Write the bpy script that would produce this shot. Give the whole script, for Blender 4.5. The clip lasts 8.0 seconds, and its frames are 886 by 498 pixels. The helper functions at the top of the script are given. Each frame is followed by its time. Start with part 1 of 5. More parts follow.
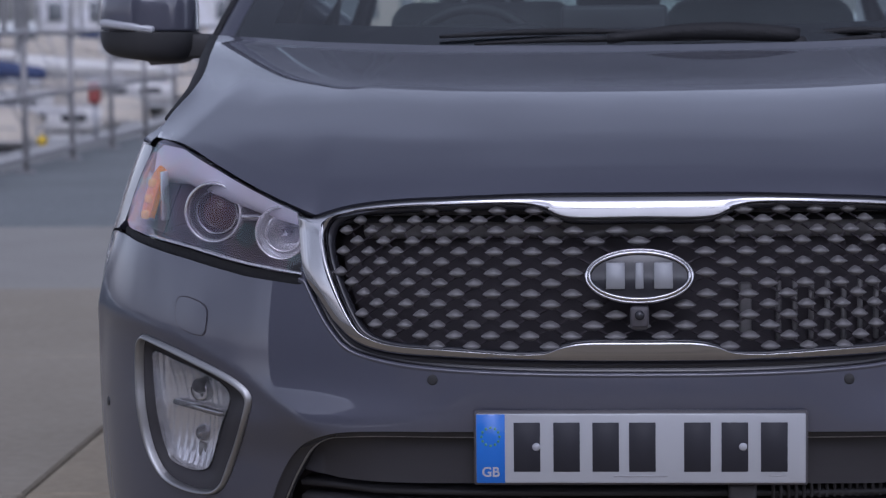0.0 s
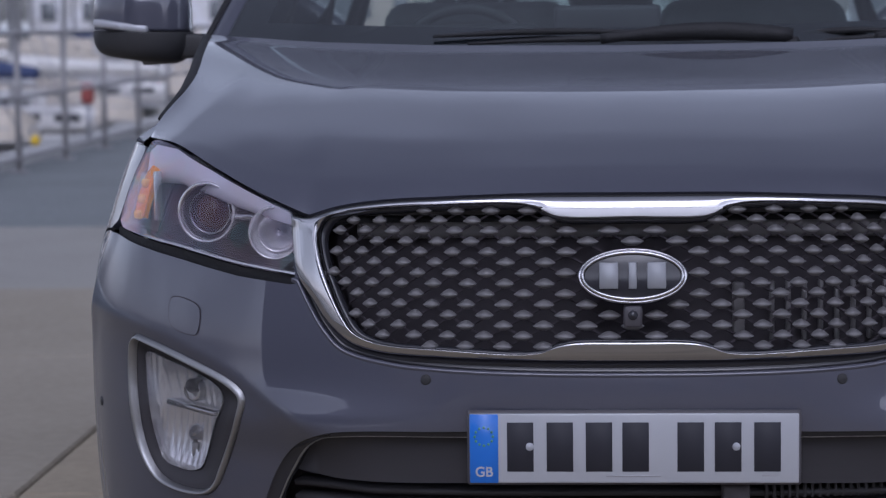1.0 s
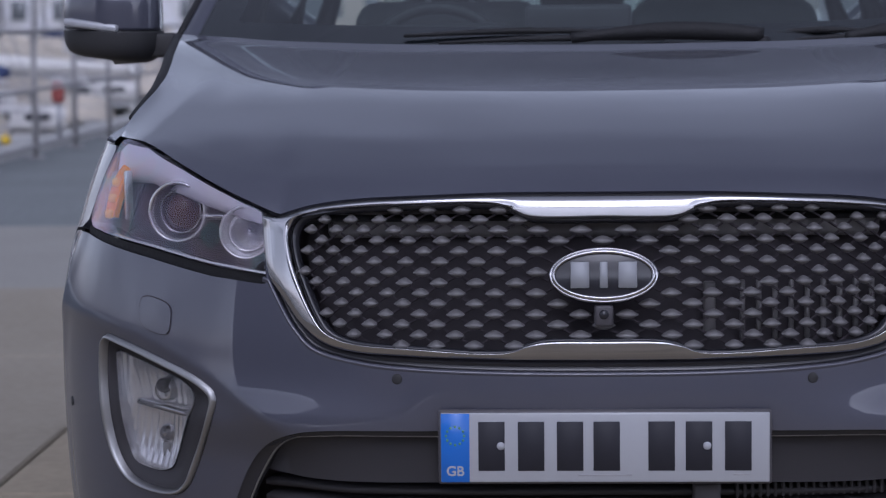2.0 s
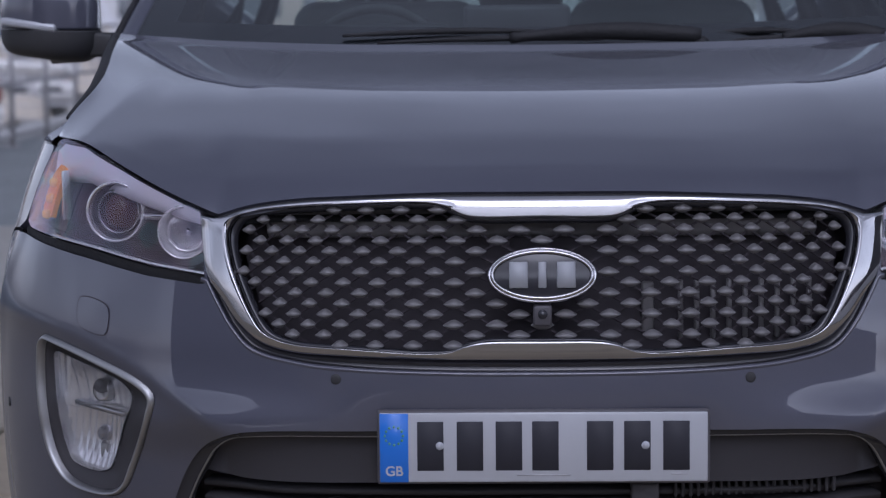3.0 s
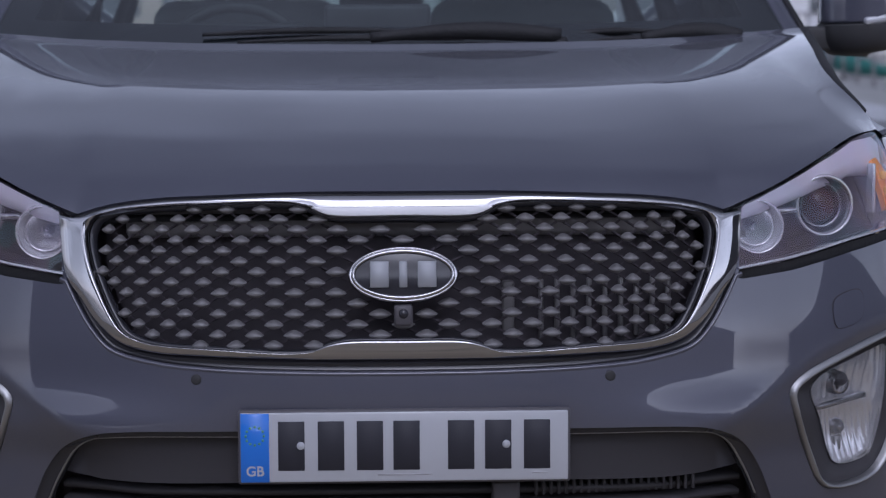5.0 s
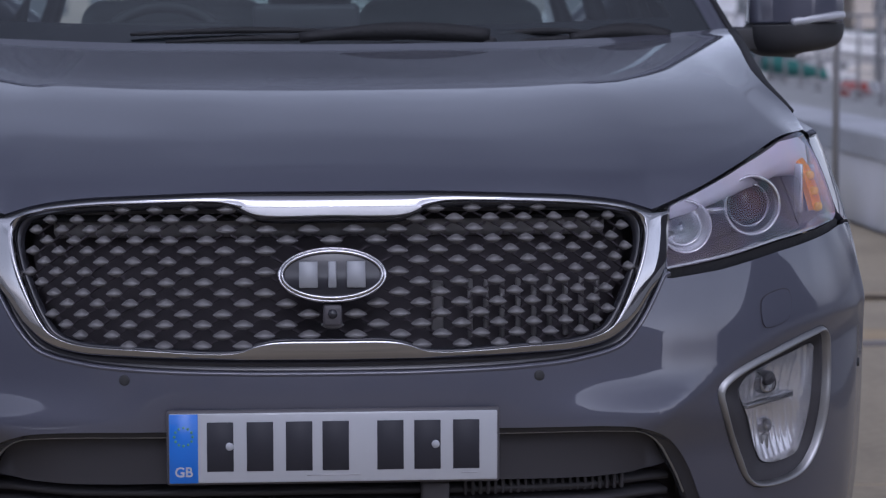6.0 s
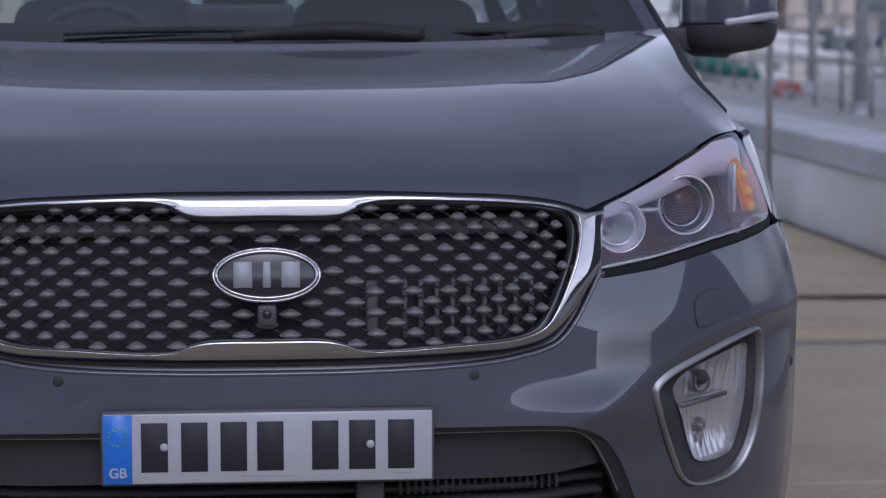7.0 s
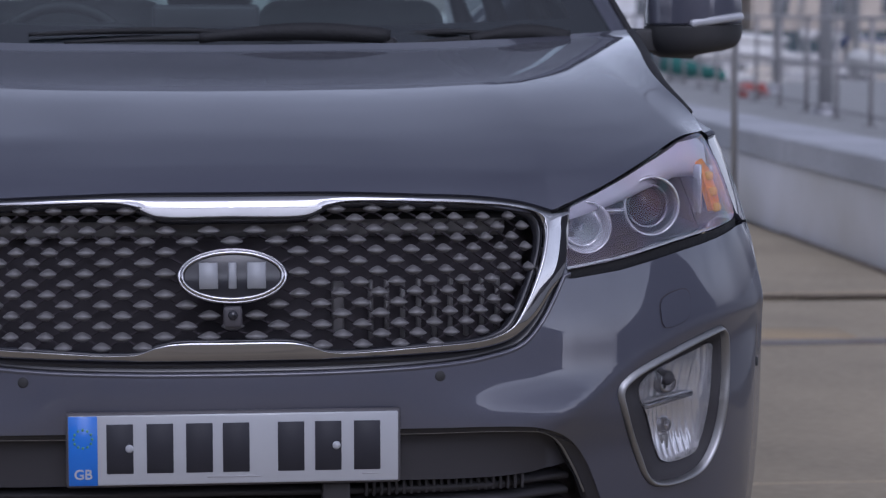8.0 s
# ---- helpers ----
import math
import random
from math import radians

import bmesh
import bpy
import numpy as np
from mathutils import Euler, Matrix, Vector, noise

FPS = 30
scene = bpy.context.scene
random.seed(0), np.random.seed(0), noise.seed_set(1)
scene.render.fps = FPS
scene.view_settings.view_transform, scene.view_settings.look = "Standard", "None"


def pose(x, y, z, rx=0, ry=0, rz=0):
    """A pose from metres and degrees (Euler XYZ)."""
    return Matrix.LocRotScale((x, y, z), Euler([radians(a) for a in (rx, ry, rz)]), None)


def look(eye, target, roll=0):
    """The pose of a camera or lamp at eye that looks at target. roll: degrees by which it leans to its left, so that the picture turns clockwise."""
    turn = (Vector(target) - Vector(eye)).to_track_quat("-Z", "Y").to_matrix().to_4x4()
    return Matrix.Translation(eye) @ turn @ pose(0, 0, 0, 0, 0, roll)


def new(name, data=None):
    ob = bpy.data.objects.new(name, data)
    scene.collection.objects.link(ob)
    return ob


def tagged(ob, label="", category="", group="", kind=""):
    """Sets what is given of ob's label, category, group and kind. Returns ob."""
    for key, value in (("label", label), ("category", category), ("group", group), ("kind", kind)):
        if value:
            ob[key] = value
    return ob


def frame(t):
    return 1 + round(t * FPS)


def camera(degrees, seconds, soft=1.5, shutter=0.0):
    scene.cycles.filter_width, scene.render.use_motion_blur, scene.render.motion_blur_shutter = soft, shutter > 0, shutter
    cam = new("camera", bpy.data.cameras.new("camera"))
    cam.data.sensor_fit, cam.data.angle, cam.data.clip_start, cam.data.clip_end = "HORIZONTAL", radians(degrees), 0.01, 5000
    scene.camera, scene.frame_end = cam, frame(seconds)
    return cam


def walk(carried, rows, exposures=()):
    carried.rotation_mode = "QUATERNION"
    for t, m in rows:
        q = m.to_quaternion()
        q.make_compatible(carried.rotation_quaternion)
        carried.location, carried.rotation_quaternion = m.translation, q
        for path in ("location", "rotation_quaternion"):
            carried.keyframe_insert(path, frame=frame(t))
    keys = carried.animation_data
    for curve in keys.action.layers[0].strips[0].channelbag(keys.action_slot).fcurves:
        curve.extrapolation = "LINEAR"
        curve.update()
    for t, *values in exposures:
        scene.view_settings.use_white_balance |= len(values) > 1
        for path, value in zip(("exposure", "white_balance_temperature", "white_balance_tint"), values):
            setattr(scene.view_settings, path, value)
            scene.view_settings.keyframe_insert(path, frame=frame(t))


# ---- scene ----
cam = camera(20.23, 8.0, soft=1.2)
cam.data.dof.use_dof, cam.data.dof.focus_distance, cam.data.dof.aperture_fstop = True, 4.25, 6.6
EYE = (-0.065, -3.92, 1.225)
TURNS = [
    (0.0, 84.594, 0.655, 3.532), (0.5, 84.594, 0.652, 3.450), (1.0, 84.590, 0.648, 3.378), (1.5, 84.575, 0.640, 3.170),
    (2.8, 84.560, 0.520, 1.614), (3.0, 84.555, 0.497, 1.305), (3.5, 84.543, 0.440, 0.508), (4.0, 84.530, 0.400, -0.320),
    (4.5, 84.526, 0.327, -1.082), (4.7, 84.524, 0.305, -1.400), (5.8, 84.520, 0.195, -3.225), (6.0, 84.519, 0.175, -3.532),
    (6.5, 84.516, 0.125, -4.297), (7.0, 84.515, 0.095, -5.039), (7.5, 84.521, 0.060, -5.584), (8.0, 84.534, 0.050, -5.824),
]
walk(cam, [(t, pose(*EYE, rx, ry, rz)) for t, rx, ry, rz in TURNS], [(0.0, -0.33, 5400, 23), (8.0, -0.33, 5400, 23)])

# ---- overcast daylight ----
SUN_UP, SUN_ROUND = 46.0, 180.0
world = bpy.data.worlds.new("overcast_sky")
scene.world = world
world.use_nodes = True
nt = world.node_tree
nt.nodes.clear()
sky = nt.nodes.new("ShaderNodeTexSky")
sky.sky_type, sky.sun_disc = "NISHITA", False
sky.sun_elevation, sky.sun_rotation = radians(SUN_UP), radians(SUN_ROUND)
sky.air_density, sky.dust_density, sky.ozone_density = 1.6, 4.0, 1.5
grey = nt.nodes.new("ShaderNodeHueSaturation")
grey.inputs["Saturation"].default_value = 0.22
back = nt.nodes.new("ShaderNodeBackground")
back.inputs["Strength"].default_value = 0.137
out = nt.nodes.new("ShaderNodeOutputWorld")
nt.links.new(sky.outputs[0], grey.inputs["Color"])
# broken cloud over the whole sky
where = nt.nodes.new("ShaderNodeTexCoord")
cloud = nt.nodes.new("ShaderNodeTexNoise")
cloud.inputs["Scale"].default_value, cloud.inputs["Detail"].default_value, cloud.inputs["Roughness"].default_value = 3.2, 6, 0.52
amount = nt.nodes.new("ShaderNodeMapRange")
amount.inputs["From Min"].default_value, amount.inputs["From Max"].default_value = 0.36, 0.66
amount.inputs["To Min"].default_value, amount.inputs["To Max"].default_value = 0.66, 1.44
lit = nt.nodes.new("ShaderNodeVectorMath")
lit.operation = "SCALE"
# thin cloud: the sky is palest towards the horizon
up = nt.nodes.new("ShaderNodeSeparateXYZ")
zenith = nt.nodes.new("ShaderNodeMapRange")
zenith.inputs["From Max"].default_value = 0.40
zenith.inputs["To Min"].default_value, zenith.inputs["To Max"].default_value = 3.3, 0.74
both_ways = nt.nodes.new("ShaderNodeMath")
both_ways.operation = "MULTIPLY"
nt.links.new(where.outputs["Generated"], up.inputs[0])
nt.links.new(up.outputs["Z"], zenith.inputs["Value"])
nt.links.new(zenith.outputs[0], both_ways.inputs[0])
nt.links.new(where.outputs["Generated"], cloud.inputs["Vector"])
nt.links.new(cloud.outputs["Fac"], amount.inputs["Value"])
nt.links.new(grey.outputs[0], lit.inputs[0])
nt.links.new(amount.outputs[0], both_ways.inputs[1])
nt.links.new(both_ways.outputs[0], lit.inputs["Scale"])
nt.links.new(lit.outputs[0], back.inputs["Color"])
nt.links.new(back.outputs[0], out.inputs["Surface"])
sun = new("sun", bpy.data.lights.new("sun", "SUN"))
sun.data.energy, sun.data.angle, sun.data.color = 0.60, radians(30), (1.0, 0.96, 0.92)
sun.matrix_world = look((20 * math.sin(radians(SUN_ROUND)), 20 * math.cos(radians(SUN_ROUND)), 20 * math.tan(radians(SUN_UP))), (0, 0, 0))

from mathutils import geometry

# ---- shape of the car's front: plan curve, height profile, corner roundness ----
HALF, NOSE, ROUND = 0.955, 0.55, 2.3


def smooth_table(xs, ys):
    """A monotone cubic through a few design values."""
    xs, ys = np.array(xs, float), np.array(ys, float)
    d = np.diff(ys) / np.diff(xs)
    m = np.zeros(len(xs))
    m[1:-1] = np.where(d[:-1] * d[1:] > 0, 2 * d[:-1] * d[1:] / np.where(d[:-1] + d[1:] == 0, 1, d[:-1] + d[1:]), 0)
    m[0], m[-1] = d[0], d[-1]

    def value(x):
        x = np.asarray(x, float)
        i = np.clip(np.searchsorted(xs, x) - 1, 0, len(xs) - 2)
        h = xs[i + 1] - xs[i]
        t = (x - xs[i]) / h
        a = ys[i] * (1 + 2 * t) * (1 - t) ** 2 + ys[i + 1] * t * t * (3 - 2 * t)
        inside = a + h * (m[i] * t * (1 - t) ** 2 - m[i + 1] * t * t * (1 - t))
        low, high = ys[0] + m[0] * (x - xs[0]), ys[-1] + m[-1] * (x - xs[-1])
        return np.where(x < xs[0], low, np.where(x > xs[-1], high, inside))
    return value


HALF_AT = smooth_table([0.20, 0.40, 0.60, 0.70, 0.80, 0.875, 0.95, 1.02, 1.15], [0.937, 0.963, 0.970, 0.968, 0.953, 0.932, 0.907, 0.880, 0.845])
LEAN_AT = smooth_table([0.20, 0.35, 0.48, 0.60, 0.68, 0.76, 0.86, 0.94, 1.02, 1.10], [0.09, 0.035, 0.004, 0.0, 0.008, 0.026, 0.055, 0.08, 0.13, 0.24])
_q = np.sin(np.linspace(0, math.pi / 2, 2000))
_px, _py = HALF * _q, NOSE * (1 - (1 - _q ** ROUND) ** (1 / ROUND))
_pu = np.concatenate([[0], np.cumsum(np.hypot(np.diff(_px), np.diff(_py)))])
CORNER = float(_pu[-1])
FINE = 2000
X_ROUND = np.interp(np.arange(0, CORNER, 1 / FINE), _pu, _px).tolist()
Y_ROUND = np.interp(np.arange(0, CORNER, 1 / FINE), _pu, _py).tolist()
W_UP = (HALF_AT(np.arange(0, 1.4, 1 / FINE)) / HALF).tolist()
L_UP = LEAN_AT(np.arange(0, 1.4, 1 / FINE)).tolist()
# the cheek round each fog lamp falls back under a curved crease
CHEEK = smooth_table([0.40, 0.52, 0.62, 0.72, 0.82, 0.95, 1.10], [0.50, 0.553, 0.612, 0.660, 0.692, 0.712, 0.72])
C_UP = CHEEK(np.arange(0, 1.5, 1 / FINE)).tolist()


def table(values, x):
    i = x * FINE
    k = min(max(int(i), 0), len(values) - 2)
    return values[k] + (values[k + 1] - values[k]) * min(max(i - k, 0.0), 1.0)


def skin(u, z, out=0.0):
    """The car's painted front and flank: u metres round the front from the middle, z the height, out the lift off it."""
    a = abs(u)
    x = table(X_ROUND, a) * table(W_UP, z)
    y = table(Y_ROUND, a) + max(0.0, a - CORNER) + table(L_UP, z) * max(0.0, 1 - a / 1.6)
    if 0.20 < a < 1.0 and 0.45 < z < 0.72:
        w = min(1.0, (a - 0.20) / 0.36) * min(1.0, (1.0 - a) / 0.3)
        y -= 0.021 * w * w * (3 - 2 * w) * math.exp(-((z - 0.560) / 0.046) ** 2)
    if 0.42 < a < 1.2 and z < 0.74:
        w = min(1.0, (a - 0.42) / 0.16) * min(1.0, (1.2 - a) / 0.14)
        d = table(C_UP, a) - z
        if d > -0.006:
            d = (d + 0.006) ** 2 / 0.024 if d < 0.006 else d
            y += w * w * (3 - 2 * w) * 0.036 * (1 - math.exp(-d / 0.045))
    if 0.96 < a < 1.20 and 0.60 < z < 0.90:  # the corner of the bumper has a soft upright ridge
        w = min(1.0, (z - 0.60) / 0.10) * min(1.0, (0.90 - z) / 0.06)
        ridge = 0.0045 * w * math.exp(-((a - 1.02 - 0.40 * (0.86 - z)) / 0.022) ** 2)
        x, y = x + ridge, y - ridge
    p = Vector((math.copysign(x, u), float(y), float(z)))
    if out:
        e = 0.004
        n = (skin(u + e, z) - skin(u - e, z)).cross(skin(u, z + e) - skin(u, z - e)).normalized()
        p += n * float(out)
    return p


def spline(points, steps=8, closed=False):
    """A smooth curve (centripetal) through a few design points; a point given twice makes a corner."""
    pts = [np.array(p, float) for p in points]
    if closed:
        pts = [pts[-1]] + pts + pts[:2]
    else:
        pts = [2 * pts[0] - pts[1]] + pts + [2 * pts[-1] - pts[-2]]
    out = []
    for a, b, c, d in zip(pts, pts[1:], pts[2:], pts[3:]):
        if np.allclose(b, c):
            continue
        t1 = max(np.linalg.norm(b - a), 1e-4) ** 0.5
        t2 = t1 + max(np.linalg.norm(c - b), 1e-4) ** 0.5
        t3 = t2 + max(np.linalg.norm(d - c), 1e-4) ** 0.5
        if np.allclose(a, b):
            a = b - (c - b) * 0.01
        if np.allclose(c, d):
            d = c + (c - b) * 0.01
        for t in np.linspace(t1, t2, steps, endpoint=False):
            p1, p2, p3 = a + (b - a) * t / t1, b + (c - b) * (t - t1) / (t2 - t1), c + (d - c) * (t - t2) / (t3 - t2)
            q1, q2 = p1 + (p2 - p1) * t / t2, p2 + (p3 - p2) * (t - t1) / (t3 - t1)
            out.append(tuple(q1 + (q2 - q1) * (t - t1) / (t2 - t1)))
    if not closed:
        out.append(tuple(pts[-2]))
    return out


# ---- materials ----
def material(name, color, rough=0.5, metal=0.0, coat=0.0, coat_rough=0.03, spec=0.5, vary=0.0, scale=8.0, bump=0.0, bump_scale=60.0, tint=None, fine=0.0, alpha=1.0):
    """Principled surface; vary: broad stains towards tint; fine: small grain in the colour; bump: relief."""
    m = bpy.data.materials.new(name)
    m.use_nodes = True
    t = m.node_tree
    b = t.nodes["Principled BSDF"]
    b.inputs["Base Color"].default_value = (*color, 1)
    b.inputs["Roughness"].default_value, b.inputs["Metallic"].default_value = rough, metal
    b.inputs["Coat Weight"].default_value, b.inputs["Coat Roughness"].default_value = coat, coat_rough
    b.inputs["Specular IOR Level"].default_value = spec
    co = t.nodes.new("ShaderNodeTexCoord").outputs["Object"]
    if vary or fine:
        col = t.nodes.new("ShaderNodeRGB")
        col.outputs[0].default_value = (*color, 1)
        last = col.outputs[0]
        for amount, sc, to in ((vary, scale, tint or tuple(0.6 * c for c in color)), (fine, scale * 24, tuple(1.5 * c for c in color))):
            if amount:
                n = t.nodes.new("ShaderNodeTexNoise")
                n.inputs["Scale"].default_value, n.inputs["Detail"].default_value = sc, 8
                r = t.nodes.new("ShaderNodeMapRange")
                r.inputs["From Min"].default_value, r.inputs["From Max"].default_value = 0.38, 0.68
                r.inputs["To Max"].default_value = amount
                mix = t.nodes.new("ShaderNodeMixRGB")
                mix.inputs["Color2"].default_value = (*to, 1)
                t.links.new(co, n.inputs["Vector"])
                t.links.new(n.outputs["Fac"], r.inputs["Value"])
                t.links.new(r.outputs[0], mix.inputs["Fac"])
                t.links.new(last, mix.inputs["Color1"])
                last = mix.outputs[0]
        t.links.new(last, b.inputs["Base Color"])
    if bump:
        n = t.nodes.new("ShaderNodeTexNoise")
        n.inputs["Scale"].default_value, n.inputs["Detail"].default_value = bump_scale, 6
        bp = t.nodes.new("ShaderNodeBump")
        bp.inputs["Strength"].default_value, bp.inputs["Distance"].default_value = bump, 0.01
        t.links.new(co, n.inputs["Vector"])
        t.links.new(n.outputs["Fac"], bp.inputs["Height"])
        t.links.new(bp.outputs[0], b.inputs["Normal"])
    return m


def clear(name, tint=(1, 1, 1), rough=0.0, ior=1.5, gain=1.0):
    """A thin clear sheet: see-through, with a mirror gloss that grows to grazing."""
    m = bpy.data.materials.new(name)
    m.use_nodes = True
    t = m.node_tree
    t.nodes.clear()
    fr, tr, gl = t.nodes.new("ShaderNodeFresnel"), t.nodes.new("ShaderNodeBsdfTransparent"), t.nodes.new("ShaderNodeBsdfGlossy")
    mul = t.nodes.new("ShaderNodeMath")
    mul.operation, mul.use_clamp = "MULTIPLY", True
    mul.inputs[1].default_value = gain
    fr.inputs["IOR"].default_value = ior
    tr.inputs["Color"].default_value = (*tint, 1)
    gl.inputs["Roughness"].default_value = rough
    mix, o = t.nodes.new("ShaderNodeMixShader"), t.nodes.new("ShaderNodeOutputMaterial")
    t.links.new(fr.outputs[0], mul.inputs[0])
    t.links.new(mul.outputs[0], mix.inputs[0])
    t.links.new(tr.outputs[0], mix.inputs[1])
    t.links.new(gl.outputs[0], mix.inputs[2])
    t.links.new(mix.outputs[0], o.inputs["Surface"])
    return m


PAINT = material("blue_grey_metallic_paint", (0.066, 0.068, 0.094), 0.46, 0.35, 1.0, 0.012, fine=0.3, scale=60)
PAINT.node_tree.nodes["Principled BSDF"].inputs["Coat IOR"].default_value = 1.60
CHROME = material("chrome", (0.42, 0.415, 0.43), 0.07, 1.0)
SATIN = material("satin_chrome", (0.37, 0.37, 0.375), 0.44, 1.0, vary=0.2, scale=10)
GLOSS_BLACK = material("gloss_black_plastic", (0.026, 0.026, 0.032), 0.16)
BLACK = material("black_plastic", (0.072, 0.067, 0.075), 0.5, bump=0.15, bump_scale=400)
STUD = material("grille_grey_plastic", (0.155, 0.150, 0.152), 0.42, 0.15, vary=0.3, scale=20)
RUBBER = material("rubber", (0.013, 0.013, 0.015), 0.7, vary=0.3, bump=0.2, bump_scale=120)
DARK = material("dark_void", (0.070, 0.062, 0.071), 0.9, spec=0.1)
WHITE = material("plate_white_acrylic", (0.42, 0.43, 0.455), 0.25, coat=0.5, vary=0.08, scale=12)
BLUE = material("plate_blue", (0.02, 0.16, 0.62), 0.3, coat=0.5)
INK = material("plate_ink", (0.028, 0.028, 0.036), 0.5, spec=0.3)
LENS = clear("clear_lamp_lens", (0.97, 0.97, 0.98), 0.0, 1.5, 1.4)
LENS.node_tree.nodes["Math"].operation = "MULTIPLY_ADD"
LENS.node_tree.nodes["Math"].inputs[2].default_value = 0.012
FOG_LENS_CLEAR = clear("clear_fog_lens", (0.97, 0.97, 0.98), 0.0, 1.5, 1.3)
# faint stress colours in the moulded lens: rainbow sheen painted into the gloss colour
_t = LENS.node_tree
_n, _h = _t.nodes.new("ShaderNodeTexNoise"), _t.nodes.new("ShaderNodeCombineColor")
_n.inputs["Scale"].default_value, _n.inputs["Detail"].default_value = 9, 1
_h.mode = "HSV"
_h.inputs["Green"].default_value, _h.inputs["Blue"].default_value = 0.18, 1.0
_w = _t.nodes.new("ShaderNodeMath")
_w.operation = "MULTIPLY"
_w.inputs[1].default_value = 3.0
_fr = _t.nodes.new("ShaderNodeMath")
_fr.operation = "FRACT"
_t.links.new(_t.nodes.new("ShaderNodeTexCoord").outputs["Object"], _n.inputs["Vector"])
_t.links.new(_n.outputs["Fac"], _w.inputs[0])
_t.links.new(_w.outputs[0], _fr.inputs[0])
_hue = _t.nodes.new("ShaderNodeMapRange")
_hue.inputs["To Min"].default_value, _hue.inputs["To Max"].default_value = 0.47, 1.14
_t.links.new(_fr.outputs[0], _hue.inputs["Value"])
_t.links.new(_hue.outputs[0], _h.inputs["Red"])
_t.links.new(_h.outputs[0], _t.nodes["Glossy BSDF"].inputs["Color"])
GLASS = clear("windscreen_glass", (0.62, 0.74, 0.74), 0.0, 1.5, 2.7)
MIRROR = material("lamp_reflector", (0.74, 0.74, 0.76), 0.26, 0.75, bump=0.05, bump_scale=30)
YELLOWCELL = material("amber_bulb_plastic", (1.0, 0.52, 0.02), 0.2, coat=0.6)
AMBER = material("amber_plastic", (1.0, 0.33, 0.0), 0.18, coat=0.6)
CABIN = material("cabin_trim", (0.035, 0.036, 0.038), 0.6, vary=0.3, bump=0.1, bump_scale=200)
SEAT = material("seat_cloth", (0.13, 0.13, 0.135), 0.75, vary=0.3, bump=0.2, bump_scale=200)
CONCRETE = material("quay_concrete", (0.345, 0.290, 0.203), 0.85, vary=0.8, scale=1.1, tint=(0.235, 0.200, 0.145), fine=0.22, bump=0.3, bump_scale=25)
OLDCONCRETE = material("old_quay_concrete", (0.295, 0.262, 0.205), 0.85, vary=0.8, scale=1.1, tint=(0.235, 0.205, 0.155), fine=0.22, bump=0.3, bump_scale=25)
GREYCONCRETE = material("grey_quay_concrete", (0.285, 0.275, 0.25), 0.85, vary=0.6, scale=1.3, tint=(0.235, 0.225, 0.20), fine=0.22, bump=0.3, bump_scale=25)
ASPHALT = material("grey_tarmac", (0.17, 0.185, 0.19), 0.9, vary=0.4, scale=0.8, fine=0.4, bump=0.3, bump_scale=90)
WALLGREY = material("painted_wall", (0.62, 0.62, 0.65), 0.8, vary=0.6, scale=0.9, tint=(0.40, 0.38, 0.32), bump=0.2, bump_scale=30)
STEEL = material("galvanised_steel", (0.40, 0.40, 0.42), 0.45, 0.7, vary=0.3, scale=6)
HULL = material("white_gelcoat", (0.63, 0.62, 0.60), 0.25, vary=0.2, scale=1.5)
WATER = material("harbour_water", (0.05, 0.07, 0.075), 0.12, bump=0.4, bump_scale=1.6)
STAR = material("plate_star_yellow", (0.10, 0.30, 0.16), 0.5)
CAP = material("white_plastic", (0.40, 0.41, 0.44), 0.5)
BEZEL = material("lamp_bezel_grey", (0.060, 0.052, 0.050), 0.32, 0.3)
BEZEL_DARK = material("lamp_bezel_dark", (0.022, 0.018, 0.017), 0.3, 0.2)
LAMPWHITE = material("clear_indicator", (0.40, 0.41, 0.44), 0.30, 0.2, coat=0.3)
BALL = material("projector_glass", (0.040, 0.016, 0.013), 0.14, spec=0.25)
CEILCLOTH = material("headlining_cloth", (0.35, 0.35, 0.34), 0.9)
# near white, so the brow stands for sky reflected in the lens
BROW = material("lamp_brow", (0.86, 0.83, 0.90), 0.35, 0.15)
BROW.node_tree.nodes["Principled BSDF"].inputs["Thin Film Thickness"].default_value = 420
BROW.node_tree.nodes["Principled BSDF"].inputs["Thin Film IOR"].default_value = 1.6
JOINT = material("dark_joint_soil", (0.15, 0.13, 0.10), 0.95, vary=0.4, scale=3)
PALE = material("pale_concrete", (0.38, 0.38, 0.37), 0.85, vary=0.4, scale=0.9, fine=0.25, bump=0.2, bump_scale=40)
COPING = material("blue_grey_coping", (0.42, 0.43, 0.46), 0.8, vary=0.5, scale=1.4, fine=0.2, bump=0.2, bump_scale=40)
RENDER = material("rendered_masonry", (0.46, 0.40, 0.34), 0.85, vary=0.4, scale=0.4)
SLATE = material("slate_roof", (0.10, 0.10, 0.11), 0.7, vary=0.4, scale=1.0)
MAST = material("mast_alloy", (0.45, 0.45, 0.46), 0.4, 0.6)
NAVY = material("navy_canvas", (0.05, 0.07, 0.16), 0.8, vary=0.2, scale=3)
ROYAL = material("blue_canvas", (0.13, 0.16, 0.26), 0.8, vary=0.2, scale=3)
GREENC = material("green_canvas", (0.02, 0.14, 0.12), 0.8, vary=0.2, scale=3)
REDC = material("red_plastic", (0.30, 0.07, 0.06), 0.5, vary=0.2, scale=3)
YELLOW = material("yellow_plastic", (0.62, 0.42, 0.03), 0.5, vary=0.2, scale=3)
BUOY = material("orange_fender", (0.60, 0.16, 0.03), 0.5, vary=0.2, scale=3)
SOIL = material("brown_grit", (0.16, 0.13, 0.10), 0.9, vary=0.4, scale=5)
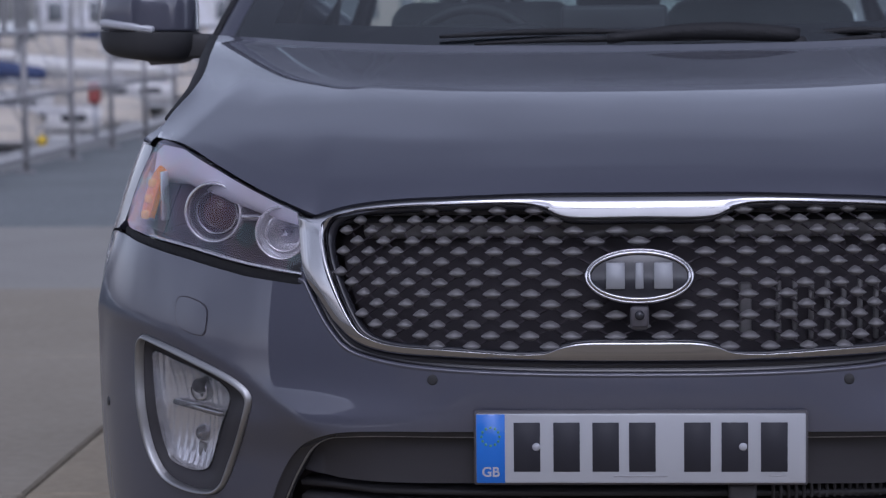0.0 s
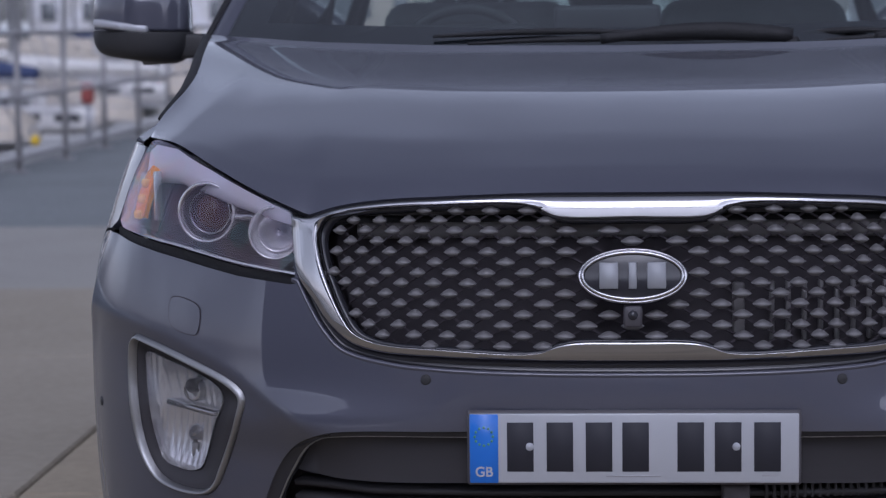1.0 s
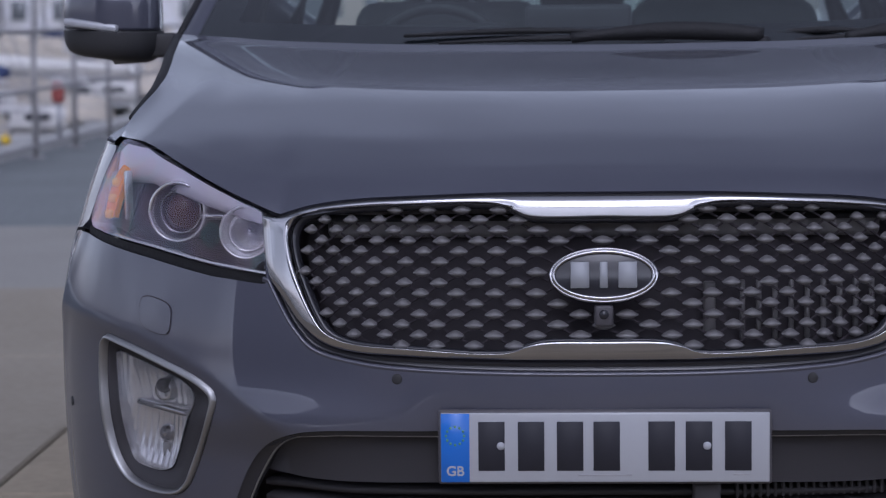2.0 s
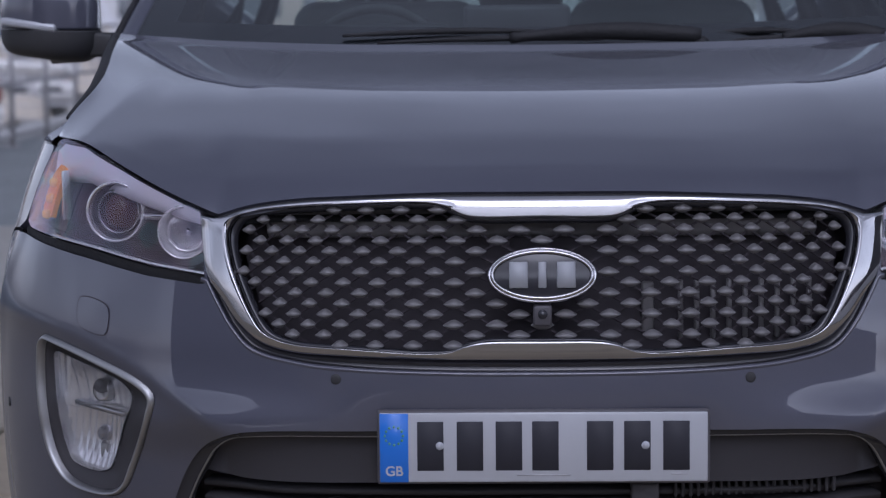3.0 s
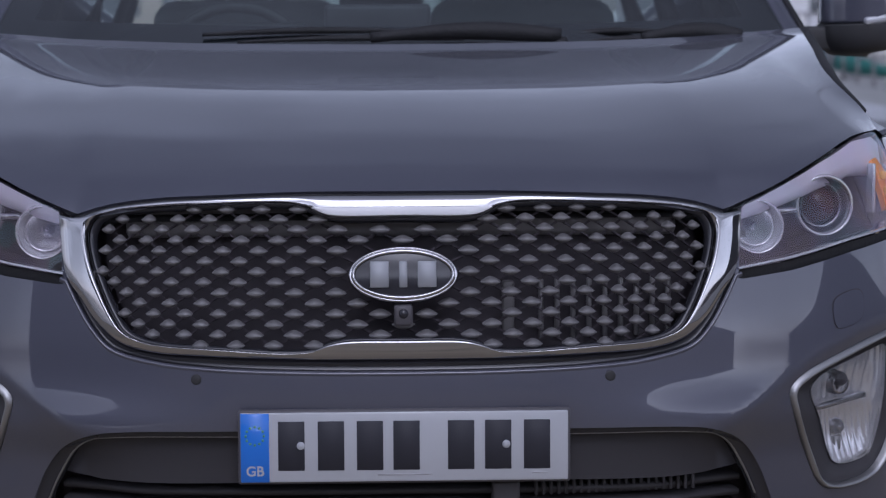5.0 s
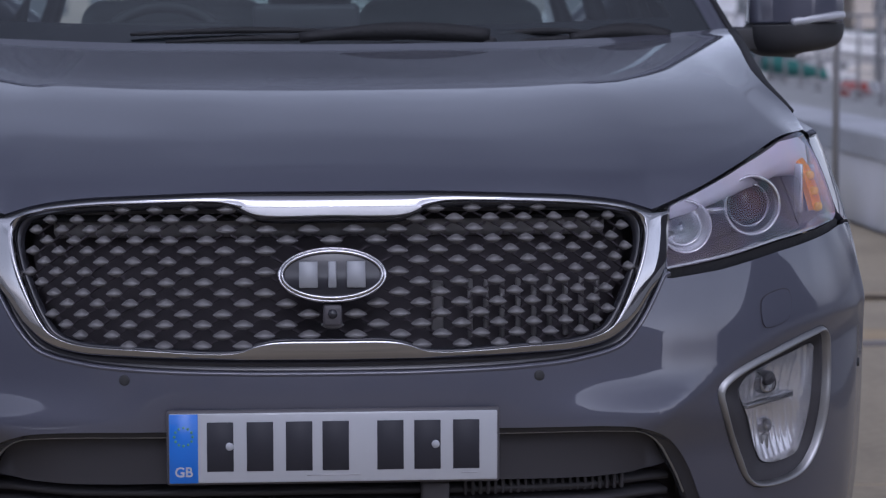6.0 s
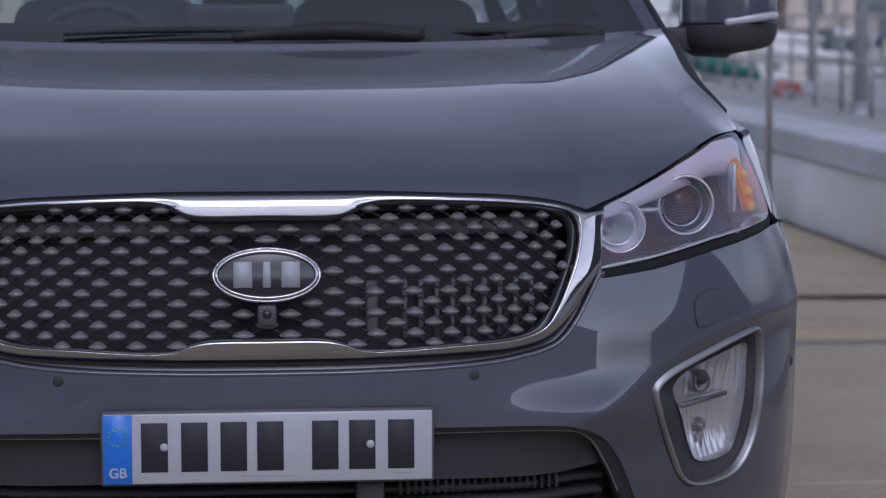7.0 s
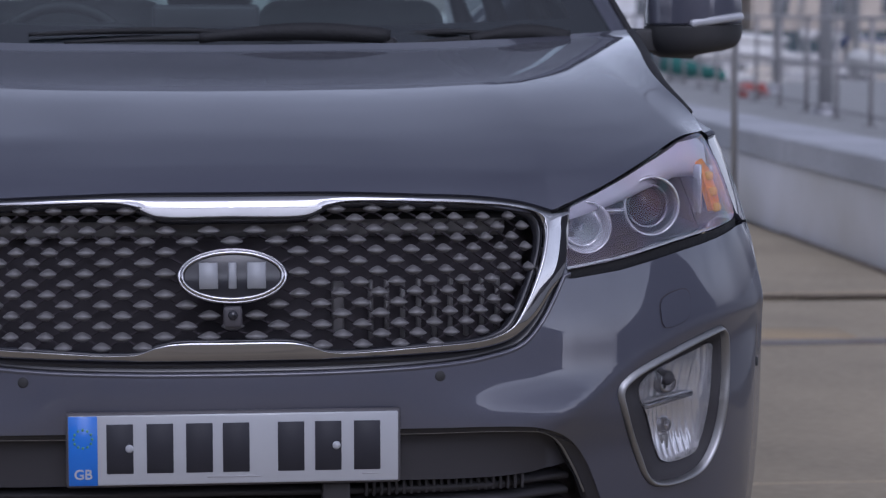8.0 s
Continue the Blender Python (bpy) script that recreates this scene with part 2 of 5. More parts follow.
OCHRE = material("ochre_silt", (0.36, 0.275, 0.165), 0.9, vary=0.8, scale=2.5, tint=(0.30, 0.25, 0.18), fine=0.2)
SLATEWALL = material("dark_cladding", (0.12, 0.11, 0.12), 0.7, vary=0.3, scale=0.5)
OLDRAIL = material("worn_rail_steel", (0.20, 0.19, 0.185), 0.6, 0.3, vary=0.5, scale=4, tint=(0.14, 0.10, 0.07))
RAILING = material("weathered_railing_paint", (0.31, 0.30, 0.30), 0.55, 0.2, vary=0.3, scale=6)
PANE = material("dim_window_pane", (0.12, 0.13, 0.14), 0.12)
MARK = material("badge_silver", (0.30, 0.31, 0.33), 0.5, 0.35, vary=0.15, scale=40)
MATTBLACK = material("matt_black_cover", (0.026, 0.026, 0.028), 0.55, bump=0.1, bump_scale=300)
DARKCHROME = material("dark_chrome", (0.30, 0.30, 0.34), 0.12, 1.0)
CREAM = material("cream_canvas", (0.52, 0.47, 0.40), 0.85, vary=0.2, scale=3)
VOID = material("grille_backing_plastic", (0.066, 0.060, 0.067), 0.85, spec=0.15, vary=0.3, scale=8)
SHUTTER = material("pale_shutter_plastic", (0.20, 0.192, 0.195), 0.5, vary=0.3, scale=15)
LATTICE = material("matt_black_moulding", (0.042, 0.040, 0.044), 0.6, spec=0.3)


# ---- mesh helpers ----
def part(name, bm, mat, parent=None, label="", smooth=True):
    """Links a bmesh, or (verts, faces), as one mesh object under its thing or part."""
    me = bpy.data.meshes.new(name)
    if isinstance(bm, tuple):
        me.from_pydata([tuple(v) for v in bm[0]], [], bm[1])
    else:
        bm.to_mesh(me)
        bm.free()
    me.materials.append(mat)
    me.shade_smooth() if smooth else me.shade_flat()
    me.update()
    ob = new(name, me)
    ob.parent = parent
    if label:
        ob["label"] = label
    return ob


def empty(name, parent=None):
    ob = new(name)
    ob.parent = parent
    ob.empty_display_size = 0.2
    return ob


def inside(px, py, loop):
    a = np.array(loop)
    b = np.roll(a, -1, axis=0)
    hit = np.zeros(len(px), bool)
    for (x0, y0), (x1, y1) in zip(a, b):
        if y0 != y1:
            hit ^= ((y0 > py) != (y1 > py)) & (px < (x1 - x0) * (py - y0) / (y1 - y0) + x0)
    return hit


def resample(loop, step, closed=True):
    a = np.array(loop, float)
    if closed:
        a = np.vstack([a, a[:1]])
    s = np.concatenate([[0], np.cumsum(np.hypot(*np.diff(a, axis=0).T))])
    n = max(int(s[-1] / step), 6)
    t = np.linspace(0, s[-1], n + 1)[: n if closed else n + 1]
    return list(zip(np.interp(t, s, a[:, 0]), np.interp(t, s, a[:, 1])))


def patch(outline, holes=(), step=0.014, place=skin, out=0.0, flange=0.014):
    """A curved panel on place(u, v): the outline less the holes, fine inside, its rims turned in by flange."""
    loops = [resample(lp, step * 0.7) for lp in (outline, *holes)]
    a = np.array(loops[0])
    lo, hi = a.min(axis=0), a.max(axis=0)
    gx, gy = np.meshgrid(np.arange(lo[0] + step / 2, hi[0], step), np.arange(lo[1] + step / 2, hi[1], step))
    px, py = gx.ravel(), gy.ravel()
    ok = inside(px, py, loops[0])
    for h in loops[1:]:
        ok &= ~inside(px, py, h)
    edge = np.vstack([np.array(lp) for lp in loops])
    px, py = px[ok], py[ok]
    near = np.array([np.min((edge[:, 0] - x) ** 2 + (edge[:, 1] - y) ** 2) for x, y in zip(px, py)]) if len(px) else np.zeros(0)
    keep = near > (0.5 * step) ** 2
    pts = [Vector(p) for lp in loops for p in lp] + [Vector(p) for p in zip(px[keep], py[keep])]
    rims, k = [], 0
    for lp in loops:
        rims += [(k + i, k + (i + 1) % len(lp)) for i in range(len(lp))]
        k += len(lp)
    vs, _, fs, *_ = geometry.delaunay_2d_cdt(pts, rims, [], 0, 1e-6)
    va = np.array([tuple(v) for v in vs])
    cen = np.array([va[list(f)].mean(axis=0) for f in fs])
    good = inside(cen[:, 0], cen[:, 1], loops[0])
    for h in loops[1:]:
        good &= ~inside(cen[:, 0], cen[:, 1], h)
    verts = [place(u, v, out) for u, v in va]
    faces = [tuple(f) for f, g in zip(fs, good) if g]
    if flange:
        for n, lp in enumerate(loops):
            area = sum(p[0] * q[1] - q[0] * p[1] for p, q in zip(lp, lp[1:] + lp[:1]))
            base, m = len(verts), len(lp)
            verts += [place(u, v, out) for u, v in lp] + [place(u, v, out - flange) for u, v in lp]
            turn = (area > 0) == (n == 0)
            for i in range(m):
                j = (i + 1) % m
                q = (base + i, base + m + i, base + m + j, base + j)
                faces.append(q if turn else q[::-1])
    return verts, faces


def band(inner, outer, place=skin, lifts=((0, 0.0), (0.15, 0.006), (0.5, 0.010), (0.85, 0.006), (1, 0.0)), closed=True, full=None):
    """A raised moulding between two lines of the same count: lifts are (share from inner to outer, height); full: the width that takes all of them."""
    m = len(inner)
    verts, faces, k = [], [], len(lifts)
    for (a, b), (c, d) in zip(inner, outer):
        g = min(1.0, max(0.3, math.hypot(c - a, d - b) / full)) if full else 1.0
        for s, up in lifts:
            verts.append(place(a + (c - a) * s, b + (d - b) * s, up * g))
    for i in range(m if closed else m - 1):
        j = (i + 1) % m
        for r in range(k - 1):
            faces.append((i * k + r, i * k + r + 1, j * k + r + 1, j * k + r))
    return verts, faces


def same_count(loop, n, closed=True):
    a = np.array(loop, float)
    if closed:
        a = np.vstack([a, a[:1]])
    s = np.concatenate([[0], np.cumsum(np.hypot(*np.diff(a, axis=0).T))])
    t = np.linspace(0, s[-1], n + 1)[: n] if closed else np.linspace(0, s[-1], n)
    return list(zip(np.interp(t, s, a[:, 0]), np.interp(t, s, a[:, 1])))


def mirrored(points):
    return [(-u, v) for u, v in points]


def both(points):
    """Closes a left half line, from the middle top round to the middle bottom, over the other side."""
    return list(points) + [(-u, v) for u, v in reversed(points) if abs(u) > 1e-6]


def box_bm(size, at=(0, 0, 0), bevel=0.0, segments=2, turn=None):
    bm = bmesh.new()
    bmesh.ops.create_cube(bm, size=1.0)
    bmesh.ops.scale(bm, vec=size, verts=bm.verts)
    if bevel:
        bmesh.ops.bevel(bm, geom=bm.edges[:], offset=bevel, segments=segments, affect="EDGES", profile=0.5)
    if turn:
        bmesh.ops.transform(bm, matrix=pose(0, 0, 0, *turn), verts=bm.verts)
    bmesh.ops.translate(bm, vec=at, verts=bm.verts)
    return bm


def tube(path, radius, sides=10, closed=False, squash=1.0):
    """A round bar along a list of points; radius may be a list."""
    pts = [Vector(p) for p in path]
    n = len(pts)
    rad = radius if isinstance(radius, (list, tuple)) else [radius] * n
    verts, faces = [], []
    up = Vector((0, 0, 1))
    for i, p in enumerate(pts):
        a, b = (pts[i - 1], pts[(i + 1) % n]) if closed else (pts[max(i - 1, 0)], pts[min(i + 1, n - 1)])
        d = (b - a).normalized()
        ref = up if abs(d.dot(up)) < 0.95 else Vector((1, 0, 0))
        s = d.cross(ref).normalized()
        w = s.cross(d)
        for k in range(sides):
            g = 2 * math.pi * k / sides
            verts.append(p + (s * math.cos(g) + w * (squash * math.sin(g))) * float(rad[i]))
    for i in range(n if closed else n - 1):
        j = (i + 1) % n
        for k in range(sides):
            q = (k + 1) % sides
            faces.append((i * sides + k, i * sides + q, j * sides + q, j * sides + k))
    if not closed:
        faces += [tuple(range(sides))[::-1], tuple((n - 1) * sides + k for k in range(sides))]
    return verts, faces


def lathe(profile, sides=32, axis="Y", at=(0, 0, 0)):
    """A turned shape: profile of (radius, along)."""
    verts, faces, k = [], [], len(profile)
    for i in range(sides):
        g = 2 * math.pi * i / sides
        for r, h in profile:
            c, s = r * math.cos(g), r * math.sin(g)
            p = {"Y": (c, h, s), "X": (h, c, s), "Z": (c, s, h)}[axis]
            verts.append(tuple(a + b for a, b in zip(p, at)))
    for i in range(sides):
        j = (i + 1) % sides
        for r in range(k - 1):
            faces.append((i * k + r, i * k + r + 1, j * k + r + 1, j * k + r))
    return verts, faces


def joined(*parts):
    verts, faces = [], []
    for v, f in parts:
        b = len(verts)
        verts += list(v)
        faces += [tuple(i + b for i in q) for q in f]
    return verts, faces


# ---- the car: outlines round the front (u, z), left half ----
car = tagged(empty("car"), "dark blue-grey metallic sport utility car parked on the quay", "car")

GRILLE_TOP = [(0.0, 0.932), (-0.174, 0.932), (-0.321, 0.927), (-0.420, 0.922), (-0.500, 0.911), (-0.558, 0.894)]
LAMP_TOP = [(-0.587, 0.907), (-0.659, 0.931), (-0.774, 0.971), (-0.890, 1.005), (-1.002, 1.012)]
GRILLE_IN = [(0, 0.894), (-0.105, 0.894), (-0.130, 0.898), (-0.163, 0.913), (-0.193, 0.918), (-0.319, 0.916), (-0.418, 0.911), (-0.480, 0.905),
             (-0.515, 0.893), (-0.524, 0.872), (-0.516, 0.840), (-0.494, 0.792), (-0.464, 0.738), (-0.443, 0.712), (-0.404, 0.697), (-0.301, 0.689),
             (-0.150, 0.684), (-0.119, 0.696), (-0.090, 0.702), (0, 0.703)]
GRILLE_OUT = [(0, 0.928), (-0.174, 0.928), (-0.321, 0.923), (-0.420, 0.918), (-0.500, 0.907), (-0.556, 0.891), (-0.583, 0.897), (-0.583, 0.897), (-0.570, 0.850), (-0.552, 0.800),
              (-0.521, 0.764), (-0.490, 0.727), (-0.452, 0.697), (-0.404, 0.683), (-0.301, 0.676), (-0.150, 0.672), (0, 0.671)]
LIP = [(-0.552, 0.797), (-0.528, 0.760), (-0.498, 0.718), (-0.466, 0.688), (-0.392, 0.668), (-0.300, 0.659), (-0.15, 0.654), (0, 0.653)]
LAMP = [(-0.587, 0.905), (-0.587, 0.905), (-0.659, 0.930), (-0.774, 0.970), (-0.890, 1.004), (-0.985, 1.010), (-0.998, 0.990), (-1.008, 0.955), (-1.013, 0.92), (-1.010, 0.884),
        (-0.995, 0.866), (-0.945, 0.857), (-0.791, 0.838), (-0.662, 0.815), (-0.555, 0.801), (-0.555, 0.801)]
FOG = [(-0.901, 0.676), (-0.886, 0.687), (-0.864, 0.685), (-0.772, 0.663), (-0.662, 0.623), (-0.640, 0.600), (-0.648, 0.562), (-0.690, 0.465), (-0.708, 0.436), (-0.730, 0.421),
       (-0.784, 0.419), (-0.846, 0.435), (-0.880, 0.470), (-0.897, 0.510), (-0.908, 0.587), (-0.907, 0.650)]
FOG_IN = [(-0.887, 0.664), (-0.877, 0.673), (-0.862, 0.670), (-0.780, 0.647), (-0.678, 0.609), (-0.659, 0.592), (-0.667, 0.561), (-0.706, 0.474), (-0.720, 0.446), (-0.738, 0.433),
          (-0.784, 0.431), (-0.835, 0.446), (-0.864, 0.476), (-0.880, 0.515), (-0.891, 0.587), (-0.891, 0.640)]
FOG_IN = [(a + 0.74 * (c - a), b + 0.74 * (d - b)) for (a, b), (c, d) in zip(FOG, FOG_IN)]
FOG_LENS_EDGE = [(-0.859, 0.650), (-0.851, 0.654), (-0.828, 0.649), (-0.774, 0.634), (-0.712, 0.613), (-0.696, 0.596), (-0.710, 0.550), (-0.740, 0.482), (-0.752, 0.463), (-0.770, 0.456), (-0.800, 0.459), (-0.824, 0.468), (-0.840, 0.500), (-0.854, 0.560), (-0.860, 0.615)]
FOG_LENS = [(u - 0.019 * min(1.0, max(0.0, (-u - 0.76) / 0.08)), z) for u, z in FOG_LENS_EDGE]
LOW = [(0, 0.560), (-0.297, 0.557), (-0.446, 0.555), (-0.494, 0.550), (-0.530, 0.537), (-0.557, 0.518), (-0.586, 0.482), (-0.614, 0.425), (-0.640, 0.350), (-0.60, 0.315), (0, 0.31)]
LOW_IN = [(0, 0.547), (-0.298, 0.544), (-0.440, 0.541), (-0.490, 0.536), (-0.515, 0.527), (-0.540, 0.509), (-0.566, 0.473), (-0.593, 0.420), (-0.612, 0.355), (-0.58, 0.33), (0, 0.325)]

_fr = [(-p[0], p[1]) for p in spline(GRILLE_TOP, 10)[:-1]] + [(-p[0], p[1]) for p in spline(LAMP_TOP, 10)]
_fu, _fz = [p[0] for p in _fr], [p[1] for p in _fr]
FRONT_Z = lambda a: float(np.interp(a, _fu, _fz))
SOFT_Z = smooth_table([0, 0.25, 0.45, 0.62, 0.78, 0.90, 1.02], [0.932, 0.930, 0.922, 0.928, 0.970, 1.004, 1.014])
BACK_Y = smooth_table([0, 0.4, 0.78, 1.0], [1.20, 1.225, 1.33, 1.42])
BACK_Z = smooth_table([0, 0.4, 0.78, 0.9, 1.0], [1.150, 1.153, 1.163, 1.166, 1.166])
BONNET_END = 1.02
RISE = smooth_table([0, 0.06, 0.2, 0.55, 1.0], [0, 0.17, 0.41, 0.755, 1.0])


def bonnet(u, v):
    """The bonnet: u round its front edge, v from front (0) to the windscreen (1)."""
    a = abs(u)
    s = a / BONNET_END
    z0 = FRONT_Z(a) + 0.004
    f = skin(a, z0)
    soft = float(SOFT_Z(a))
    soft += (z0 - soft) * math.exp(-v / 0.10)
    bx, by, bz = 0.862 * s ** 0.97, float(BACK_Y(s)), float(BACK_Z(s))
    w = max(0.0, min(1.0, (s - 0.55) / 0.45))
    w = w * w * (3 - 2 * w)
    rise = float(RISE(v)) * (1 - w) + (1 - (1 - v) ** 1.25) * w
    lip = 0.006 * (1 - math.exp(-v / 0.02)) * (1 - v) ** 3 * (1 - w)
    x = f.x + (bx - f.x) * (1 - (1 - v) ** 1.5)
    y = f.y + (by - f.y) * v
    z = soft + (bz - soft) * rise + lip
    edge = max(0.0, (s - 0.84) / 0.16) ** 2
    ease = min(1.0, max(0.0, v - 0.02) / 0.36)
    roll = max(0.0, (s - 0.70) / 0.30) ** 2 * ease * ease * (3 - 2 * ease)
    x, z = x + 0.030 * edge * min(1.0, v / 0.7) - 0.006 * edge - 0.006 * roll - 0.029 * roll * math.sin(math.pi * min(1.0, v / 0.95)), z + 0.012 * roll
    z += 0.007 * max(0.0, (v - 0.92) / 0.08) ** 1.6  # the rear edge kicks up
    return Vector((math.copysign(x, u), y, z))


def bonnet_mesh():
    us, vs = np.linspace(-BONNET_END, BONNET_END, 201), np.linspace(0, 1, 100) ** 1.4
    verts, k = [bonnet(u, v) for v in vs for u in us], len(us)
    faces = [(r * k + c, r * k + c + 1, (r + 1) * k + c + 1, (r + 1) * k + c) for r in range(len(vs) - 1) for c in range(k - 1)]
    rim = [bonnet(u, 0) for u in us] + [bonnet(BONNET_END, v) for v in vs[1:]] + [bonnet(u, 1) for u in us[::-1][1:]] + [bonnet(-BONNET_END, v) for v in vs[::-1][1:]]
    base, n = len(verts), len(rim)
    verts += rim + [p + Vector((-0.03 * p.x, 0.018 if p.y < 0.6 else 0.0, -0.016)) for p in rim]
    faces += [(base + c + n, base + (c + 1) % n + n, base + (c + 1) % n, base + c) for c in range(n)]
    return verts, faces


hood = part("bonnet", bonnet_mesh(), PAINT, car)
for side in (-1, 1):  # dark bar drawn for the shade in the shut line between bonnet and wing
    gap_v = np.linspace(0.16, 0.985, 40)
    part("edge_shade", tube([bonnet(side * BONNET_END, v) + Vector((side * 0.0070, 0, -0.007)) for v in gap_v], [0.0120 * min(1.0, 0.35 + 2.2 * (v - 0.16)) for v in gap_v], 8), RUBBER, hood)

grille_in, grille_out = both(spline(GRILLE_IN, 6)), both(spline(GRILLE_OUT, 6))
lamp_l, fog_l, low_hole = spline(LAMP, 8, True), spline(FOG, 8, True), both(spline(LOW, 8))
fog_in_l, fog_lens_l, low_in = spline(FOG_IN, 8, True), spline(FOG_LENS, 8, True), both(spline(LOW_IN, 8))
lip_line = spline(LIP, 8)
grille_hole = both([(0, 0.910), (-0.18, 0.920), (-0.42, 0.912), (-0.530, 0.893), (-0.565, 0.885)] + lip_line)
BUMPER = [(0, 0.924)] + [(u, z - 0.005) for u, z in GRILLE_TOP[1:]] + [(-0.575, 0.892), (-0.556, 0.786), (-0.662, 0.797), (-0.791, 0.820), (-0.950, 0.842), (-1.005, 0.851), (-1.045, 0.853), (-1.10, 0.848),
          (-1.17, 0.80), (-1.205, 0.66), (-1.215, 0.50), (-1.215, 0.30), (-1.10, 0.25), (-0.60, 0.24), (0, 0.24)]
bumper_loop = both(resample(BUMPER, 0.012, False))
bumper = part("front_bumper", patch(bumper_loop, [grille_hole, fog_l, mirrored(fog_l)[::-1], low_hole], 0.012), PAINT, car)
# dark sheet added behind every opening so the gaps look black
part("gap_backing", patch(both([(0, 0.93), (-0.55, 0.90), (-1.0, 1.0), (-1.2, 0.9), (-1.2, 0.26), (0, 0.26)]), [], 0.05, skin, -0.15, 0), DARK, car)

# ---- grille ----
def surround(inner, outer):
    """The chrome frame: its face falls away outwards at the sides and below, and lies flat along the top."""
    shares = (0, 0.04, 0.08, 0.13, 0.20, 0.60, 0.94, 0.98, 1)
    falling = (-0.012, 0.005, 0.0105, 0.0118, 0.0115, 0.0082, 0.0050, 0.003, -0.006)
    flat = (-0.012, 0.004, 0.0085, 0.0098, 0.0100, 0.0098, 0.0092, 0.006, -0.006)
    verts, faces, k, m = [], [], len(shares), len(inner)
    for (a, b), (c, d) in zip(inner, outer):
        g = min(1.0, max(0.3, math.hypot(c - a, d - b) / 0.030))
        w = min(1.0, max(0.0, (d - 0.880) / 0.025))
        verts += [skin(a + (c - a) * t, b + (d - b) * t, (lo + (hi - lo) * w) * g) for t, lo, hi in zip(shares, falling, flat)]
    for i in range(m):
        j = (i + 1) % m
        faces += [(i * k + r, i * k + r + 1, j * k + r + 1, j * k + r) for r in range(k - 1)]
    return verts, faces


grille = part("grille", surround(same_count(grille_in, 500), same_count(grille_out, 500)), CHROME, car, "polished chrome grille surround")
part("inner_rim", band(same_count(both(spline([(u * 0.985, 0.80 + (z - 0.80) * 0.955) for u, z in GRILLE_IN], 6)), 300), same_count(grille_in, 300), skin,
     ((0, -0.020), (0.25, -0.006), (0.8, -0.004), (1, -0.004))), GLOSS_BLACK, grille)
_in = sorted((abs(u), z) for u, z in spline(GRILLE_IN, 6)[:40])
bar_low = [(u, float(np.interp(abs(u), [p[0] for p in _in], [p[1] for p in _in]))) for u in np.linspace(-0.150, 0.150, 90)]
part("step_bar", band(bar_low, [(u, max(0.9095, z + 0.0015)) for u, z in bar_low], skin, ((0, -0.012), (0.04, 0.008), (0.08, 0.0124), (0.11, 0.0128), (0.16, 0.0129), (0.90, 0.0130), (0.96, 0.0129), (1, 0.0105)), False), SATIN, grille, "dark chrome step under the top of the surround")
seal = spline(GRILLE_TOP, 8)
seal = seal + [(-u, z) for u, z in seal[::-1][1:]]
part("seal", band([(u, z - 0.008) for u, z in seal], [(u, z + 0.010) for u, z in seal], skin, ((0, -0.002), (0.4, -0.002), (1, -0.016)), False), RUBBER, grille)
# dark channel and painted lip under the surround
chan_in = [(-0.560, 0.815), (-0.552, 0.800)] + spline([(-0.521, 0.764), (-0.490, 0.727), (-0.452, 0.697), (-0.404, 0.683), (-0.301, 0.676), (-0.150, 0.672), (0, 0.671)], 8)
chan_in = chan_in + [(-u, z) for u, z in chan_in[::-1][1:]]
chan_out = [(-0.562, 0.800)] + lip_line
chan_out = chan_out + [(-u, z) for u, z in chan_out[::-1][1:]]
part("channel", band(same_count(chan_in, 240, False), same_count(chan_out, 240, False), skin, ((-0.1, -0.004), (0.1, -0.012), (0.8, -0.014), (1.05, -0.010)), False), GLOSS_BLACK, grille)
low_lip = [(u, z) for u, z in same_count(chan_out, 240, False)]
part("lip", band(low_lip, [(u * 1.004, z - 0.009) for u, z in low_lip], skin, ((0, -0.012), (0.05, -0.002), (0.3, 0.0025), (0.6, 0.002), (1, -0.001)), False), PAINT, bumper)

STEP_Z, TOP_Z = 0.0166, 0.877
col_u = lambda k: math.copysign(0.0374 * abs(k) - 0.00053 * k * k + 0.0000024 * abs(k) ** 3, k)


def stud_mesh():
    """One almond-shaped node of the grille, 2 wide and 2 high in its own units, proud to -y."""
    verts, faces = [], []
    for i in range(11):
        s = -1 + 0.2 * i
        up, down = (1 - abs(s) ** 1.6) * 1.0 + 0.04, (1 - abs(s) ** 2.2) * 0.85 + 0.04
        for z, y in ((0.95, 0.5), (0.80, -0.30), (0.35, -0.75), (-0.10, -0.95), (-0.6, -0.7), (-1.0, 0.3)):
            verts.append((s, y * (0.45 + 0.55 * down), z * (up if z > 0 else down)))
    for i in range(10):
        for r in range(5):
            a = i * 6 + r
            faces.append((a, a + 1, a + 7, a + 6))
    return verts, [f[::-1] for f in faces]


